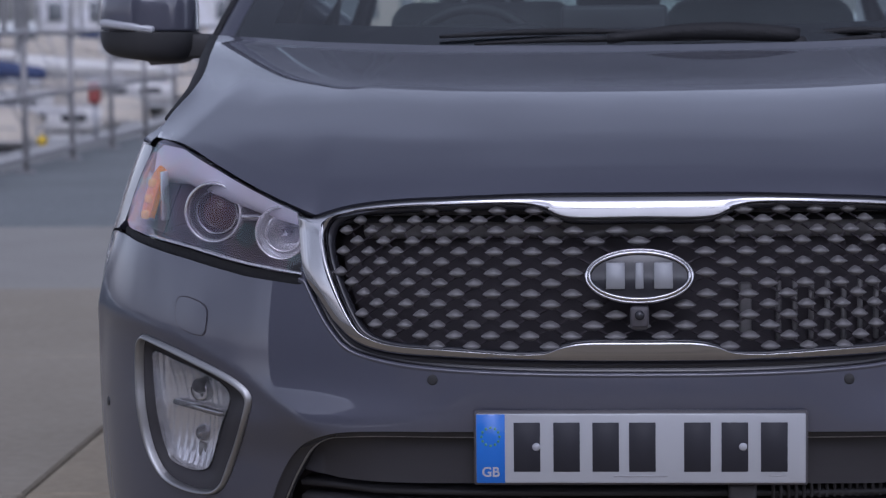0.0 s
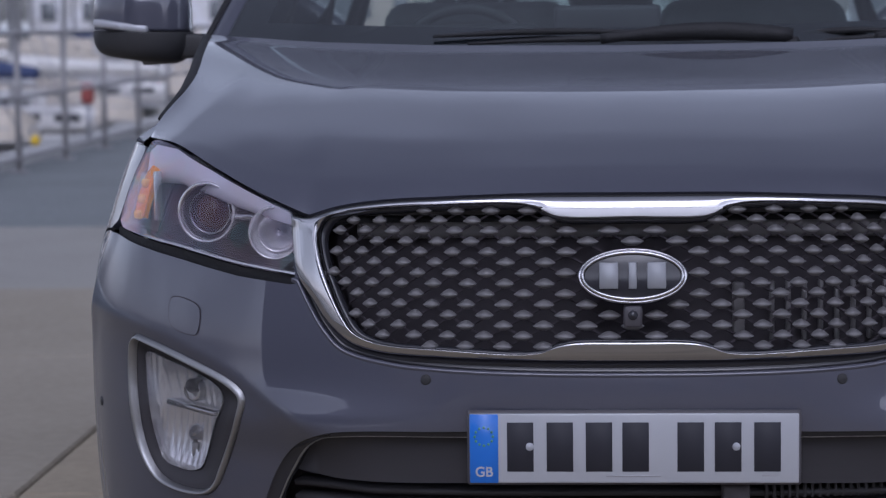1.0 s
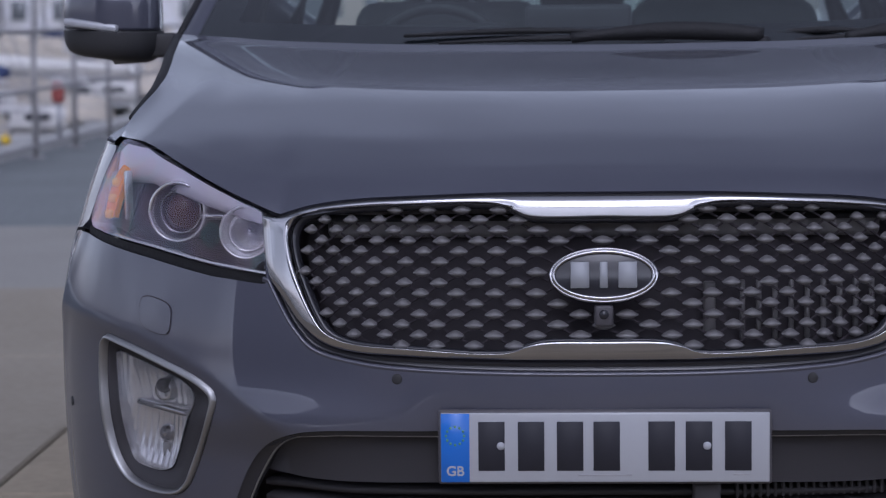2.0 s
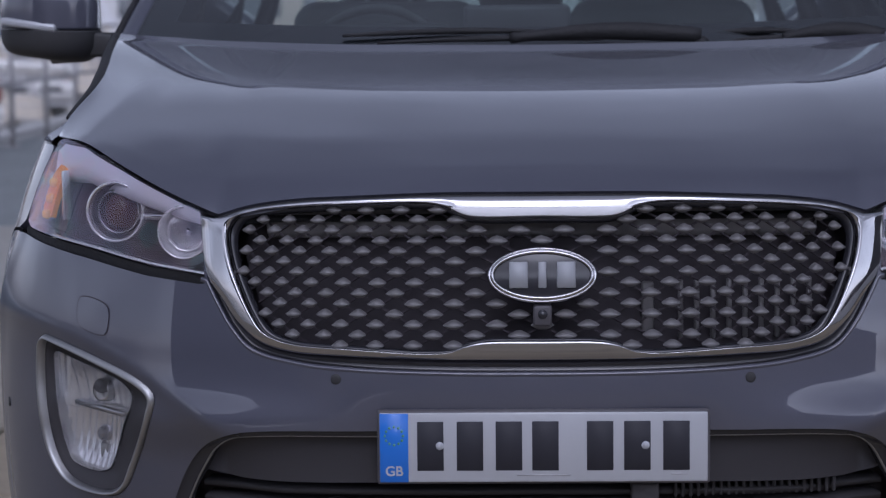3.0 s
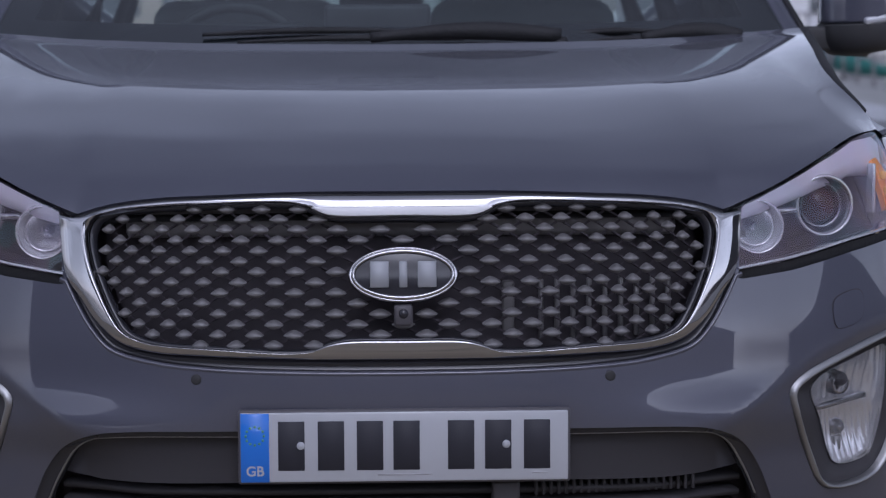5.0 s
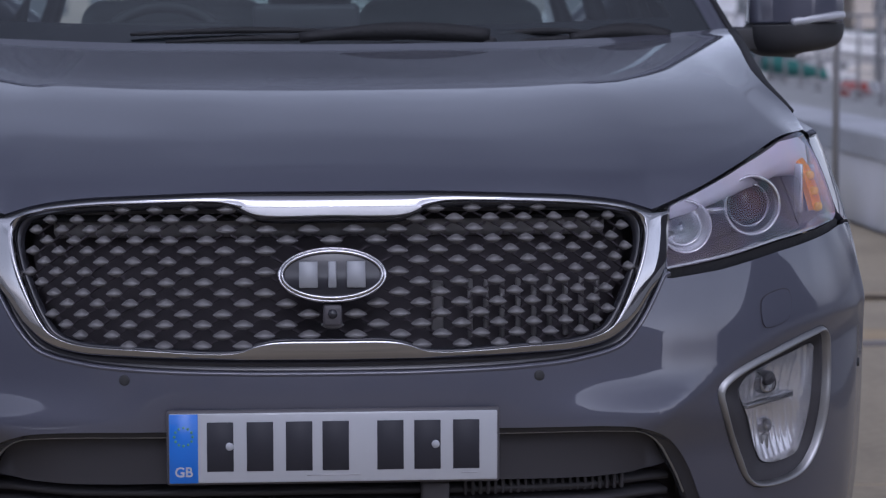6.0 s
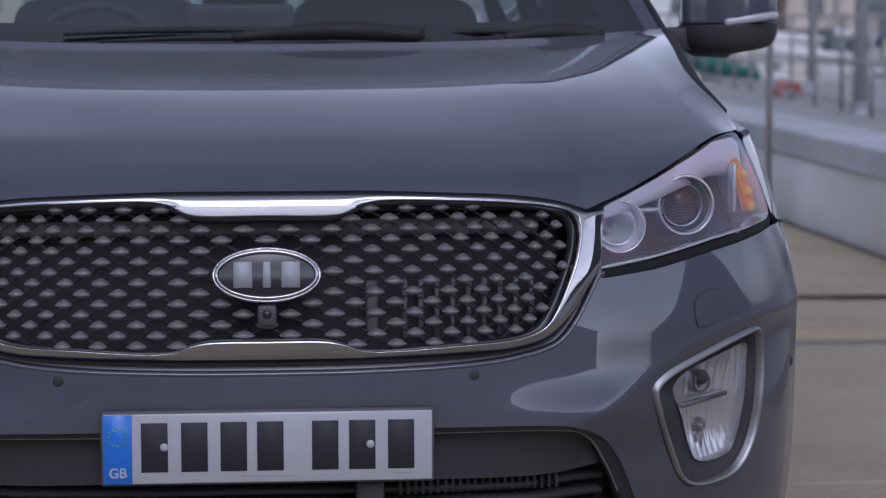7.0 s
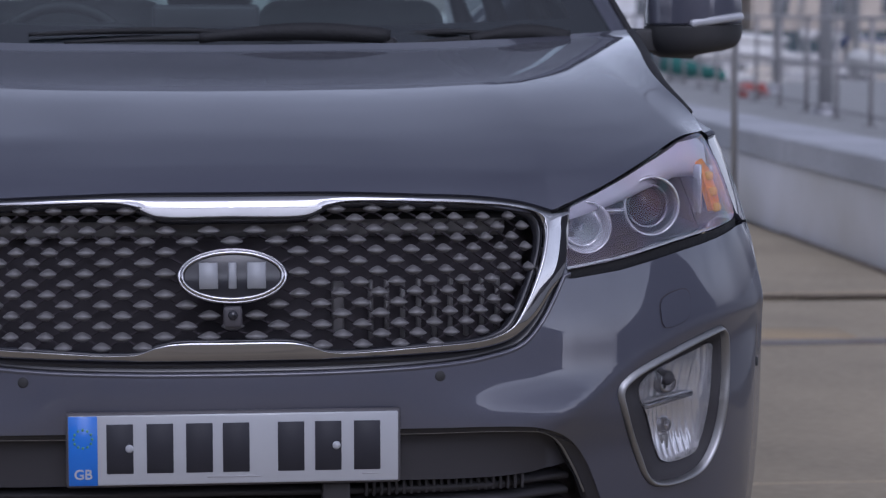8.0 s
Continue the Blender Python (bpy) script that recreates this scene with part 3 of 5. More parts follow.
me = bpy.data.meshes.new("grille_stud")
me.from_pydata(*[stud_mesh()[0], [], stud_mesh()[1]])
me.materials.append(STUD)
me.shade_smooth()
rim_loop = [(u * 0.985, 0.80 + (z - 0.80) * 0.965) for u, z in both(spline(GRILLE_IN, 6))]
nodes = {}
for j in range(-3, 13):
    for k in range(-17, 18):
        if (j + k) % 2:
            nodes[k, j] = (col_u(k), TOP_Z - STEP_Z * j)
lat_v, lat_f = [], []
for (k, j), (u, z) in nodes.items():
    if not inside(np.array([u]), np.array([z]), rim_loop)[0]:
        continue
    on_badge = (u / 0.098) ** 2 + ((z - 0.804) / 0.056) ** 2 < 1 or (abs(u) < 0.02 and 0.74 < z < 0.80)
    half = abs(col_u(abs(k) + 0.5) - col_u(abs(k) - 0.5)) if k else 0.0371
    if not on_badge:
        p = skin(u, z, -0.010)
        n = (skin(u + 0.004, z) - skin(u - 0.004, z)).cross(skin(u, z + 0.004) - skin(u, z - 0.004)).normalized()
        ob = new("grille_stud", me)
        ob.parent = grille
        turn = math.atan2(-n.x, -n.y)
        ob.matrix_local = Matrix.Translation(p) @ Matrix.Rotation(-turn, 4, "Z") @ Matrix.Diagonal((half * 0.50, 0.012, 0.0088, 1))
    for dk in (-1, 1):
        q = nodes.get((k + dk, j + 1))
        if q:
            b = len(lat_v)
            for t in (0, 1):
                uu, zz = u + (q[0] - u) * (0.14 + 0.72 * t), z + (q[1] - z) * (0.14 + 0.72 * t)
                for dz, o in ((0.0022, -0.034), (0.0018, -0.030), (-0.0018, -0.030), (-0.0022, -0.034)):
                    lat_v.append(skin(uu, zz + dz, o))
            for c in range(4):
                lat_f.append((b + c, b + (c + 1) % 4, b + 4 + (c + 1) % 4, b + 4 + c))
tagged(part("lattice", (lat_v, lat_f), DARK, grille, smooth=False), kind="stuff")
part("backing", patch(both(spline([(u * 1.01, 0.80 + (z - 0.80) * 1.02) for u, z in GRILLE_IN], 6)), [], 0.04, skin, -0.085, 0), VOID, grille)
part("beam", box_bm((0.90, 0.03, 0.052), (0, 0.140, 0.884), 0.010), SHUTTER, grille)
for i in range(9):
    part("shutter_fin", box_bm((0.0085, 0.012, 0.098), (0.225 + 0.0265 * i, 0.090 + 0.0045 * i, 0.742), 0.002, 1), SHUTTER, grille)
part("bracket", box_bm((0.020, 0.02, 0.085), (0.172, 0.098, 0.745), 0.004), SHUTTER, grille)

# oval badge with plain silver marks
badge = empty("badge", car)
badge.location = (0, 0.033, 0.804)
badge.rotation_euler = (radians(-11), 0, 0)
oval = lambda r, h, n=64: [(r * math.cos(2 * math.pi * i / n), h * math.sin(2 * math.pi * i / n)) for i in range(n)]


def flat_oval(rx, rz, y, dome=0.0):
    rings, verts, faces = 6, [], []
    for q in range(rings + 1):
        s = q / rings
        verts += [(x * s, y - dome * (1 - s * s), z * s) for x, z in oval(rx, rz)]
    for q in range(rings):
        for i in range(64):
            j = (i + 1) % 64
            faces.append((q * 64 + i, q * 64 + j, (q + 1) * 64 + j, (q + 1) * 64 + i)[::-1])
    return verts, faces


def oval_ring(prof):
    verts, k = [], len(prof)
    for i in range(96):
        g = 2 * math.pi * i / 96
        verts += [((0.088 + d) * math.cos(g), y, (0.0455 + d) * math.sin(g)) for d, y in prof]
    return verts, [(i * k + r, ((i + 1) % 96) * k + r, ((i + 1) % 96) * k + r + 1, i * k + r + 1) for i in range(96) for r in range(k - 1)]


part("field", flat_oval(0.078, 0.038, -0.014, 0.004), GLOSS_BLACK, badge)
part("ring", oval_ring(((-0.0125, -0.012), (-0.011, -0.018), (-0.008, -0.020), (-0.005, -0.017), (-0.0042, -0.015), (-0.0035, -0.017), (-0.001, -0.014), (0.0, -0.004), (0.0, 0.01))), CHROME, badge, "chrome oval ring")
for x, w in ((-0.038, 0.030), (0.0, 0.013), (0.038, 0.030)):
    part("mark", box_bm((w, 0.004, 0.042), (x, -0.0185, 0.0), 0.001, 1), MARK, badge)
cam_box = part("parking_camera", box_bm((0.030, 0.03, 0.034), (0, 0.022, 0.742), 0.005), BLACK, car)
part("eye", lathe([(0.0, -0.006), (0.004, -0.0055), (0.007, -0.003), (0.008, 0.0)], 16, "Y", (0, 0.0075, 0.745)), GLOSS_BLACK, cam_box)

# ---- lower grille ----
low = part("lower_grille", band(same_count(low_in, 300), same_count(low_hole, 300), skin, ((0, -0.030), (0.06, -0.012), (0.25, -0.009), (0.8, -0.010), (0.92, -0.004), (1, -0.003))), GLOSS_BLACK, car)
bright = [(u, z) for u, z in same_count(spline(LOW_IN[:8], 8) , 90, False)]
bright = bright[::-1] + [(-u, z) for u, z in bright[1:]]
part("bright_edge", band(bright, [(u * 1.002, z + 0.0035) for u, z in bright], skin, ((0, -0.014), (0.4, -0.0095), (1, -0.0105)), False), SATIN, low)
part("panel", patch(both(spline([(0, 0.552), (-0.298, 0.549), (-0.49, 0.541), (-0.545, 0.512), (-0.575, 0.480), (-0.577, 0.470), (0, 0.470)], 4)), [], 0.03, skin, -0.030, 0.02), LATTICE, low)
part("backing", patch(both([(0, 0.47), (-0.62, 0.47), (-0.64, 0.33), (0, 0.31)]), [], 0.05, skin, -0.10, 0), DARK, low)
for z in (0.432, 0.404, 0.380, 0.356):
    part("slat", band([(u, z) for u in np.linspace(-0.585, 0.585, 60)], [(u, z + 0.010) for u in np.linspace(-0.585, 0.585, 60)], skin, ((0, -0.085), (0, -0.052), (1, -0.050), (1, -0.085)), False), LATTICE, low)
part("bracket", box_bm((0.045, 0.04, 0.07), (0.165, 0.06, 0.432), 0.005), BLACK, low)
for i in range(22):
    part("fin", box_bm((0.0055, 0.012, 0.030), (0.215 + 0.0125 * i, 0.066 + 0.0022 * i, 0.454), 0.001, 1), LATTICE, low)

# ---- number plate, its characters as plain bars ----
plate = part("number_plate", box_bm((0.522, 0.006, 0.112), (0, -0.014, 0.535), 0.0025), WHITE, car, "white acrylic number plate with a blue band")
part("backing", box_bm((0.530, 0.012, 0.120), (0, -0.005, 0.535), 0.004), BLACK, plate)
part("blue_band", box_bm((0.0455, 0.002, 0.1105), (-0.2378, -0.0172, 0.535), 0.0008, 1), BLUE, plate)
for i in range(12):
    g = 2 * math.pi * i / 12
    part("star", lathe([(0.0, -0.0004), (0.0021, -0.0004), (0.0021, 0.0004)], 10, "Y", (-0.2378 + 0.0145 * math.cos(g), -0.0184, 0.5545 + 0.0145 * math.sin(g))), STAR, plate)
for x, w in ((-0.180, 0.042), (-0.117, 0.042), (-0.055, 0.042), (0.003, 0.042), (0.090, 0.042), (0.149, 0.042), (0.211, 0.042)):
    part("character_bar", box_bm((w, 0.0012, 0.079), (x, -0.0174, 0.5375), 0.0004, 1), INK, plate)
for x in (-0.165, 0.162):
    part("screw_cap", lathe([(0.0, -0.004), (0.004, -0.0036), (0.0062, -0.002), (0.0068, 0.001)], 18, "Y", (x, -0.0176, 0.538)), CAP, plate)
part("maker_bar", box_bm((0.086, 0.0008, 0.0022), (0.0, -0.0172, 0.4905), 0.0002, 1), STEEL, plate)
part("code_bar", box_bm((0.026, 0.0008, 0.0018), (0.216, -0.0172, 0.4915), 0.0002, 1), STEEL, plate)
txt = bpy.data.curves.new("country_letters", "FONT")
txt.body, txt.size, txt.align_x, txt.extrude = "GB", 0.022, "CENTER", 0.0003
txt.offset = 0.0004
txt.materials.append(CAP)
letters = new("country_letters", txt)
letters.parent = plate
letters.matrix_local = pose(-0.2378, -0.0186, 0.4905, 90, 0, 0)

# ---- parking sensors, washer covers ----
for u, z in ((-0.328, 0.640), (0.328, 0.640), (-1.043, 0.548), (1.062, 0.600)):
    p = skin(u, z, 0.0)
    n = (skin(u + 0.004, z) - skin(u - 0.004, z)).cross(skin(u, z + 0.004) - skin(u, z - 0.004)).normalized()
    s = part("parking_sensor", lathe([(0.0, -0.0022), (0.006, -0.0022), (0.0082, -0.0015), (0.0090, 0.002)], 20), MATTBLACK, car)
    s.matrix_local = Matrix.Translation(p) @ Matrix.Rotation(-math.atan2(-n.x, -n.y), 4, "Z")
WASH = [(-0.796, 0.755), (-0.742, 0.748), (-0.732, 0.738), (-0.731, 0.712), (-0.735, 0.699), (-0.750, 0.697), (-0.788, 0.708), (-0.798, 0.722)]
for side in (-1, 1):
    loop = spline(WASH if side < 0 else mirrored(WASH)[::-1], 6, True)
    mid = (sum(p[0] for p in loop) / len(loop), sum(p[1] for p in loop) / len(loop))
    big = [(mid[0] + (u - mid[0]) * 1.05, mid[1] + (z - mid[1]) * 1.05) for u, z in loop]
    cover = part("washer_cover", patch(loop, [], 0.012, skin, 0.0022, 0.004), PAINT, car)
    part("gap", band(same_count(loop, 60), same_count(big, 60), skin, ((0, 0.0004), (1, 0.0006))) if side < 0 else band(same_count(big, 60), same_count(loop, 60), skin, ((0, 0.0006), (1, 0.0004))), DARK, cover)


# ---- headlights ----
def facing(u, z, out, splay=0.4):
    """The pose of a lamp piece on the skin, looking ahead and turned out by a share of the skin's own turn."""
    n = (skin(u + 0.004, z) - skin(u - 0.004, z)).cross(skin(u, z + 0.004) - skin(u, z - 0.004)).normalized()
    return Matrix.Translation(skin(u, z, out)) @ Matrix.Rotation(-splay * math.atan2(-n.x, -n.y), 4, "Z")


def strip(top, drop0, drop1, out0, out1, n=60, bulge=0.006):
    """A curved slat under a line: from drop0 to drop1 below it."""
    line = same_count(top, n, False)
    a, b = [(u, z - drop0) for u, z in line], [(u, z - drop1) for u, z in line]
    k = 5
    verts, faces = [], []
    for (u, z), (u2, z2) in zip(a, b):
        for i in range(k):
            t = i / (k - 1)
            verts.append(skin(u + (u2 - u) * t, z + (z2 - z) * t, out0 + (out1 - out0) * t + bulge * math.sin(math.pi * t)))
    for i in range(n - 1):
        for r in range(k - 1):
            faces.append((i * k + r, i * k + r + 1, (i + 1) * k + r + 1, (i + 1) * k + r))
    return verts, faces


for side in (-1, 1):
    m = lambda pts: pts if side < 0 else mirrored(pts)
    loop = lamp_l if side < 0 else mirrored(lamp_l)[::-1]
    lamp = part("headlight", patch(loop, [], 0.02, skin, -0.075, 0), BEZEL, car, "clear headlight with two round lamps and an amber indicator")
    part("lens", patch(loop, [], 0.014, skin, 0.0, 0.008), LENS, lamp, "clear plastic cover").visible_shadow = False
    mid = (sum(p[0] for p in loop) / len(loop), sum(p[1] for p in loop) / len(loop))
    small = [(mid[0] + (u - mid[0]) * 0.985, mid[1] + (z - mid[1]) * 0.955) for u, z in loop]
    part("housing", band(same_count(small, 160), same_count(loop, 160), skin, ((0, -0.072), (0.4, -0.06), (0.7, -0.02), (1, -0.004))), MIRROR, lamp)
    # brow along the top, shaped as the sky's reflection; bright foot along the bottom
    brow = same_count([(-0.590, 0.903), (-0.659, 0.928), (-0.774, 0.968), (-0.890, 1.002), (-0.970, 1.007), (-0.990, 0.994)], 60, False)
    under_brow = [(u, z - 0.016 - 0.040 * (i / 59) ** 0.7) for i, (u, z) in enumerate(brow)]
    part("brow", band(m(under_brow) if side < 0 else m(brow), m(brow) if side < 0 else m(under_brow), skin, ((0, -0.040), (0.08, -0.022), (0.5, -0.013), (1, -0.005)) if side < 0 else ((0, -0.005), (0.5, -0.013), (0.92, -0.022), (1, -0.040)), False), BROW, lamp, "pale brow strip standing in for sky mirrored in the lens")
    part("foot", strip(m([(-0.556, 0.812), (-0.662, 0.826), (-0.791, 0.849), (-0.930, 0.866), (-0.992, 0.874)]), 0.0, 0.009, -0.030, -0.007, bulge=0.001), CHROME, lamp)
    part("trim_line", strip(m([(-0.557, 0.8065), (-0.662, 0.8205), (-0.791, 0.8430), (-0.900, 0.8565)]), 0.0, 0.0038, 0.0005, 0.0050, bulge=0.001), MIRROR, lamp, "bright trim line along the lower edge")
    part("foot_panel", strip(m([(-0.560, 0.838), (-0.662, 0.850), (-0.791, 0.872), (-0.900, 0.886)]), 0.0, 0.028, -0.060, -0.022), BEZEL_DARK, lamp)
    # outer projector, inner round reflector
    for name, u, z, r, out in (("projector", 0.778, 0.902, 0.053, -0.022), ("reflector", 0.622, 0.872, 0.046, -0.022)):
        at = facing(side * u, z, out)
        for piece, prof, mat in (
            ("lamp_ring", ((r * 0.86, 0.012), (r * 0.885, -0.003), (r * 0.93, -0.006), (r * 0.98, -0.003), (r, 0.012)), MIRROR),
            ("cone", ((r * 0.64, 0.034), (r * 0.74, 0.022), (r * 0.87, 0.008)), BEZEL_DARK if name == "projector" else MIRROR),
            ("inner_ring", ((r * 0.62, 0.026), (r * 0.66, 0.012), (r * 0.71, 0.012), (r * 0.74, 0.024)), CHROME if name == "projector" else MIRROR),
        ):
            part(piece, lathe(prof, 48), mat, lamp).matrix_local = at
        if name == "projector":
            part("bulb_lens", lathe([(0.0, 0.004), (r * 0.2, 0.005), (r * 0.4, 0.010), (r * 0.55, 0.018), (r * 0.64, 0.030)], 40), BALL, lamp).matrix_local = at
        else:
            part("bowl", lathe([(0.0, 0.052), (r * 0.25, 0.050), (r * 0.45, 0.042), (r * 0.66, 0.026)], 40), MIRROR, lamp).matrix_local = at
            part("bulb_shade", lathe([(0.0, 0.022), (r * 0.13, 0.024), (r * 0.17, 0.030), (r * 0.17, 0.050)], 24), DARKCHROME, lamp).matrix_local = at
    part("bridge", box_bm((0.050, 0.018, 0.012), (0, 0, 0), 0.004), CHROME, lamp).matrix_local = facing(side * 0.712, 0.900, -0.045, 0.8)
    # amber indicator and the clear side box
    amber = patch(m([(-0.950, 0.970), (-0.972, 0.975), (-0.990, 0.956), (-0.992, 0.915), (-0.982, 0.890), (-0.945, 0.884)])[::1 if side < 0 else -1], [], 0.012, skin, -0.012, 0.010)
    ind = part("indicator", amber, AMBER, lamp, "amber indicator reflector")
    for i in range(3):
        z = 0.950 - 0.027 * i
        part("lamp_cell", box_bm((0.020, 0.012, 0.016), (0, 0, 0), 0.005), YELLOWCELL, lamp).matrix_local = facing(side * (0.970 - 0.005 * i), z - 0.008, -0.010, 0.9)
    part("side_box", box_bm((0.018, 0.014, 0.080), (0, 0, 0), 0.006, 3), MIRROR, lamp).matrix_local = facing(side * 0.997, 0.922, -0.030, 1.0)
    part("divider", box_bm((0.008, 0.016, 0.085), (0, 0, 0), 0.003, 2), MIRROR, lamp).matrix_local = facing(side * 0.932, 0.925, -0.022, 0.8)
    under = strip(m([(-0.552, 0.801), (-0.662, 0.813), (-0.791, 0.836), (-0.950, 0.855), (-1.010, 0.864)]), 0.0, 0.021, -0.004, -0.012, bulge=0.001)
    part("seal", under, RUBBER, lamp)


# ---- fog lamps ----
def fluted(u, z, out=0.0):
    """The bowl of a fog lamp: deep in the middle, fluted below its bar, stepped above."""
    a = abs(u)
    q = min(1.0, ((a - 0.785) / 0.090) ** 2 + ((z - 0.555) / 0.108) ** 2)
    flute = 0.005 * abs(math.sin(a * 250)) if z < 0.558 else 0.004 * abs(math.sin(a * 170 + 1))
    return skin(u, z, out - 0.034 * (1 - q) - 0.012 - flute)


for side in (-1, 1):
    flip = (lambda lp: lp) if side < 0 else (lambda lp: mirrored(lp)[::-1])
    outer, inner, lens = flip(fog_l), flip(fog_in_l), flip(fog_lens_l)
    rings = [same_count(fog_l, 200), same_count(fog_in_l, 200), same_count(fog_lens_l, 200)]
    if side > 0:
        rings = [mirrored(r)[::-1] for r in rings]
    fog = part("fog_lamp", band(rings[1], rings[0], skin, ((0, -0.010), (0.12, 0.003), (0.35, 0.008), (0.55, 0.0085), (0.80, 0.004), (1, -0.006))), SATIN, car, "fog lamp in a satin chrome trim")
    part("bezel", band(rings[2], rings[1], skin, ((0, -0.022), (0.1, -0.014), (0.45, -0.013), (0.55, -0.008), (0.9, -0.007), (1, -0.006))), LATTICE, fog)
    part("bowl", patch(lens, [], 0.0035, fluted, -0.014, 0), MIRROR, fog)
    part("bowl_wall", band(rings[2], rings[2], skin, ((0, -0.060), (0.5, -0.035), (1, -0.014))), MIRROR, fog)
    part("lens", patch(lens, [], 0.015, skin, -0.012, 0.01), FOG_LENS_CLEAR, fog).visible_shadow = False
    part("bulb_shade", lathe([(0.0, -0.012), (0.010, -0.011), (0.0125, -0.006), (0.0125, 0.02)], 24), BLACK, fog).matrix_local = facing(side * 0.785, 0.606, -0.040, 0.6)
    part("collar", lathe([(0.013, -0.004), (0.017, -0.004), (0.020, 0.012)], 24), CHROME, fog).matrix_local = facing(side * 0.785, 0.598, -0.040, 0.6)
    part("bar", box_bm((0.115, 0.012, 0.010), (0, 0, 0), 0.003, 2), CHROME, fog).matrix_local = facing(side * 0.795, 0.561, -0.044, 0.9) @ pose(0, 0, 0, 0, side * -6, 0)
    part("day_bulb", lathe([(0.0, -0.014), (0.008, -0.012), (0.0135, -0.004), (0.0145, 0.006), (0.012, 0.02)], 24), CHROME, fog).matrix_local = facing(side * 0.795, 0.505, -0.052, 0.6)
    part("stem", box_bm((0.016, 0.01, 0.030), (0, 0, 0), 0.003), SATIN, fog).matrix_local = facing(side * 0.795, 0.480, -0.050, 0.6)
    part("screw", lathe([(0.0, -0.001), (0.0035, -0.001), (0.004, 0.002)], 12), DARK, fog).matrix_local = facing(side * 0.735, 0.452, -0.014, 1.0)


# ---- flanks, cabin, wheels ----
FLAT = CORNER - NOSE  # u of a flank point is FLAT + its distance behind the nose
WHEELS = (0.95, 3.73)
BELT = smooth_table([0.98, 1.08, 1.30, 1.90, 2.4, 4.0, 5.3], [1.000, 1.003, 1.018, 1.108, 1.115, 1.16, 1.17])


def arch(y, r=0.435):
    return [(FLAT + y + r * math.cos(g), 0.37 + r * math.sin(g)) for g in np.linspace(math.pi, 0, 24)]


def flank_panel(name, y0, y1, sill, arches=(), mat=PAINT, label=""):
    """A door, wing or quarter panel on both flanks, from the sill up to the belt line."""
    us = np.linspace(FLAT + y0, FLAT + y1, 30)
    top = [(u, float(BELT(u)) if u > 1.02 else 1.0) for u in us]
    low = [(FLAT + y0, sill)]
    for y in arches:
        low += [p for p in arch(y) if p[1] > sill and FLAT + y0 < p[0] < FLAT + y1]
    low += [(FLAT + y1, sill)]
    loop = low + top[::-1]
    for side in (1, -1):
        lp = loop if side > 0 else [(-u, z) for u, z in loop[::-1]]
        part(name, patch(lp, [], 0.035), mat, car, label)


nose_top = [(u, float(BELT(u))) for u in np.linspace(1.006, FLAT + 1.45, 24)]
wing = [(1.016, 0.872), (1.050, 0.857), (1.11, 0.853), (1.175, 0.80), (1.210, 0.66), (1.220, 0.52)] + [p for p in arch(WHEELS[0]) if p[0] > 1.222 and p[0] < FLAT + 1.45] + [(FLAT + 1.385, 0.30), (FLAT + 1.45, 0.30)] + nose_top[::-1] + [(1.004, 0.985), (1.012, 0.955), (1.017, 0.92)]
for side in (1, -1):
    part("wing", patch(wing if side > 0 else [(-u, z) for u, z in wing[::-1]], [], 0.022), PAINT, car)
flank_panel("front_door", 1.456, 2.50, 0.30)
flank_panel("rear_door", 2.506, 3.50, 0.30, (WHEELS[1],))
flank_panel("rear_quarter", 3.506, 4.62, 0.30, (WHEELS[1],))
part("sill", box_bm((1.86, 2.0, 0.10), (0, 2.32, 0.27), 0.03), BLACK, car)
part("floor_pan", box_bm((1.5, 4.1, 0.12), (0, 2.45, 0.33), 0.03), DARK, car)
part("tailgate", box_bm((1.78, 0.16, 0.86), (0, 4.66, 0.74), 0.06, 4), PAINT, car)


def cabin(s, h):
    """The glasshouse: s from -1 to 1 across, h from the belt (0) to the roof (1)."""
    return s * (0.80 - 0.20 * h)


SCREEN = dict(base_y=1.33, base_z=1.150, top_y=2.13, top_z=1.648)


def screen_point(s, t):
    """The curved windscreen: s -1 to 1 across, t 0 at its foot to 1 at the roof."""
    half = 0.866 - 0.176 * t
    y = SCREEN["base_y"] + (SCREEN["top_y"] - SCREEN["base_y"]) * t + 0.13 * s * s
    z = SCREEN["base_z"] + (SCREEN["top_z"] - SCREEN["base_z"]) * (t + 0.10 * t * (1 - t)) + 0.024 * s * s * (1 - t)
    return Vector((half * s, y, z))


def sheet(fn, ns, nt, s0=-1.0, s1=1.0, t0=0.0, t1=1.0):
    ss, ts = np.linspace(s0, s1, ns), np.linspace(t0, t1, nt)
    verts = [fn(s, t) for t in ts for s in ss]
    return verts, [(r * ns + c, r * ns + c + 1, (r + 1) * ns + c + 1, (r + 1) * ns + c) for r in range(nt - 1) for c in range(ns - 1)]


screen = part("windscreen", sheet(screen_point, 33, 17), GLASS, car, "tinted curved windscreen")
screen.visible_shadow = False
part("black_border", joined(sheet(lambda s, t: screen_point(s, t) + Vector((0, 0.004, -0.004)), 33, 3, -1, 1, 0.0, 0.085),
     sheet(lambda s, t: screen_point(s, t) + Vector((0, 0.004, -0.004)), 4, 17, -1.0, -0.905), sheet(lambda s, t: screen_point(s, t) + Vector((0, 0.004, -0.004)), 4, 17, 0.905, 1.0)), GLOSS_BLACK, screen)


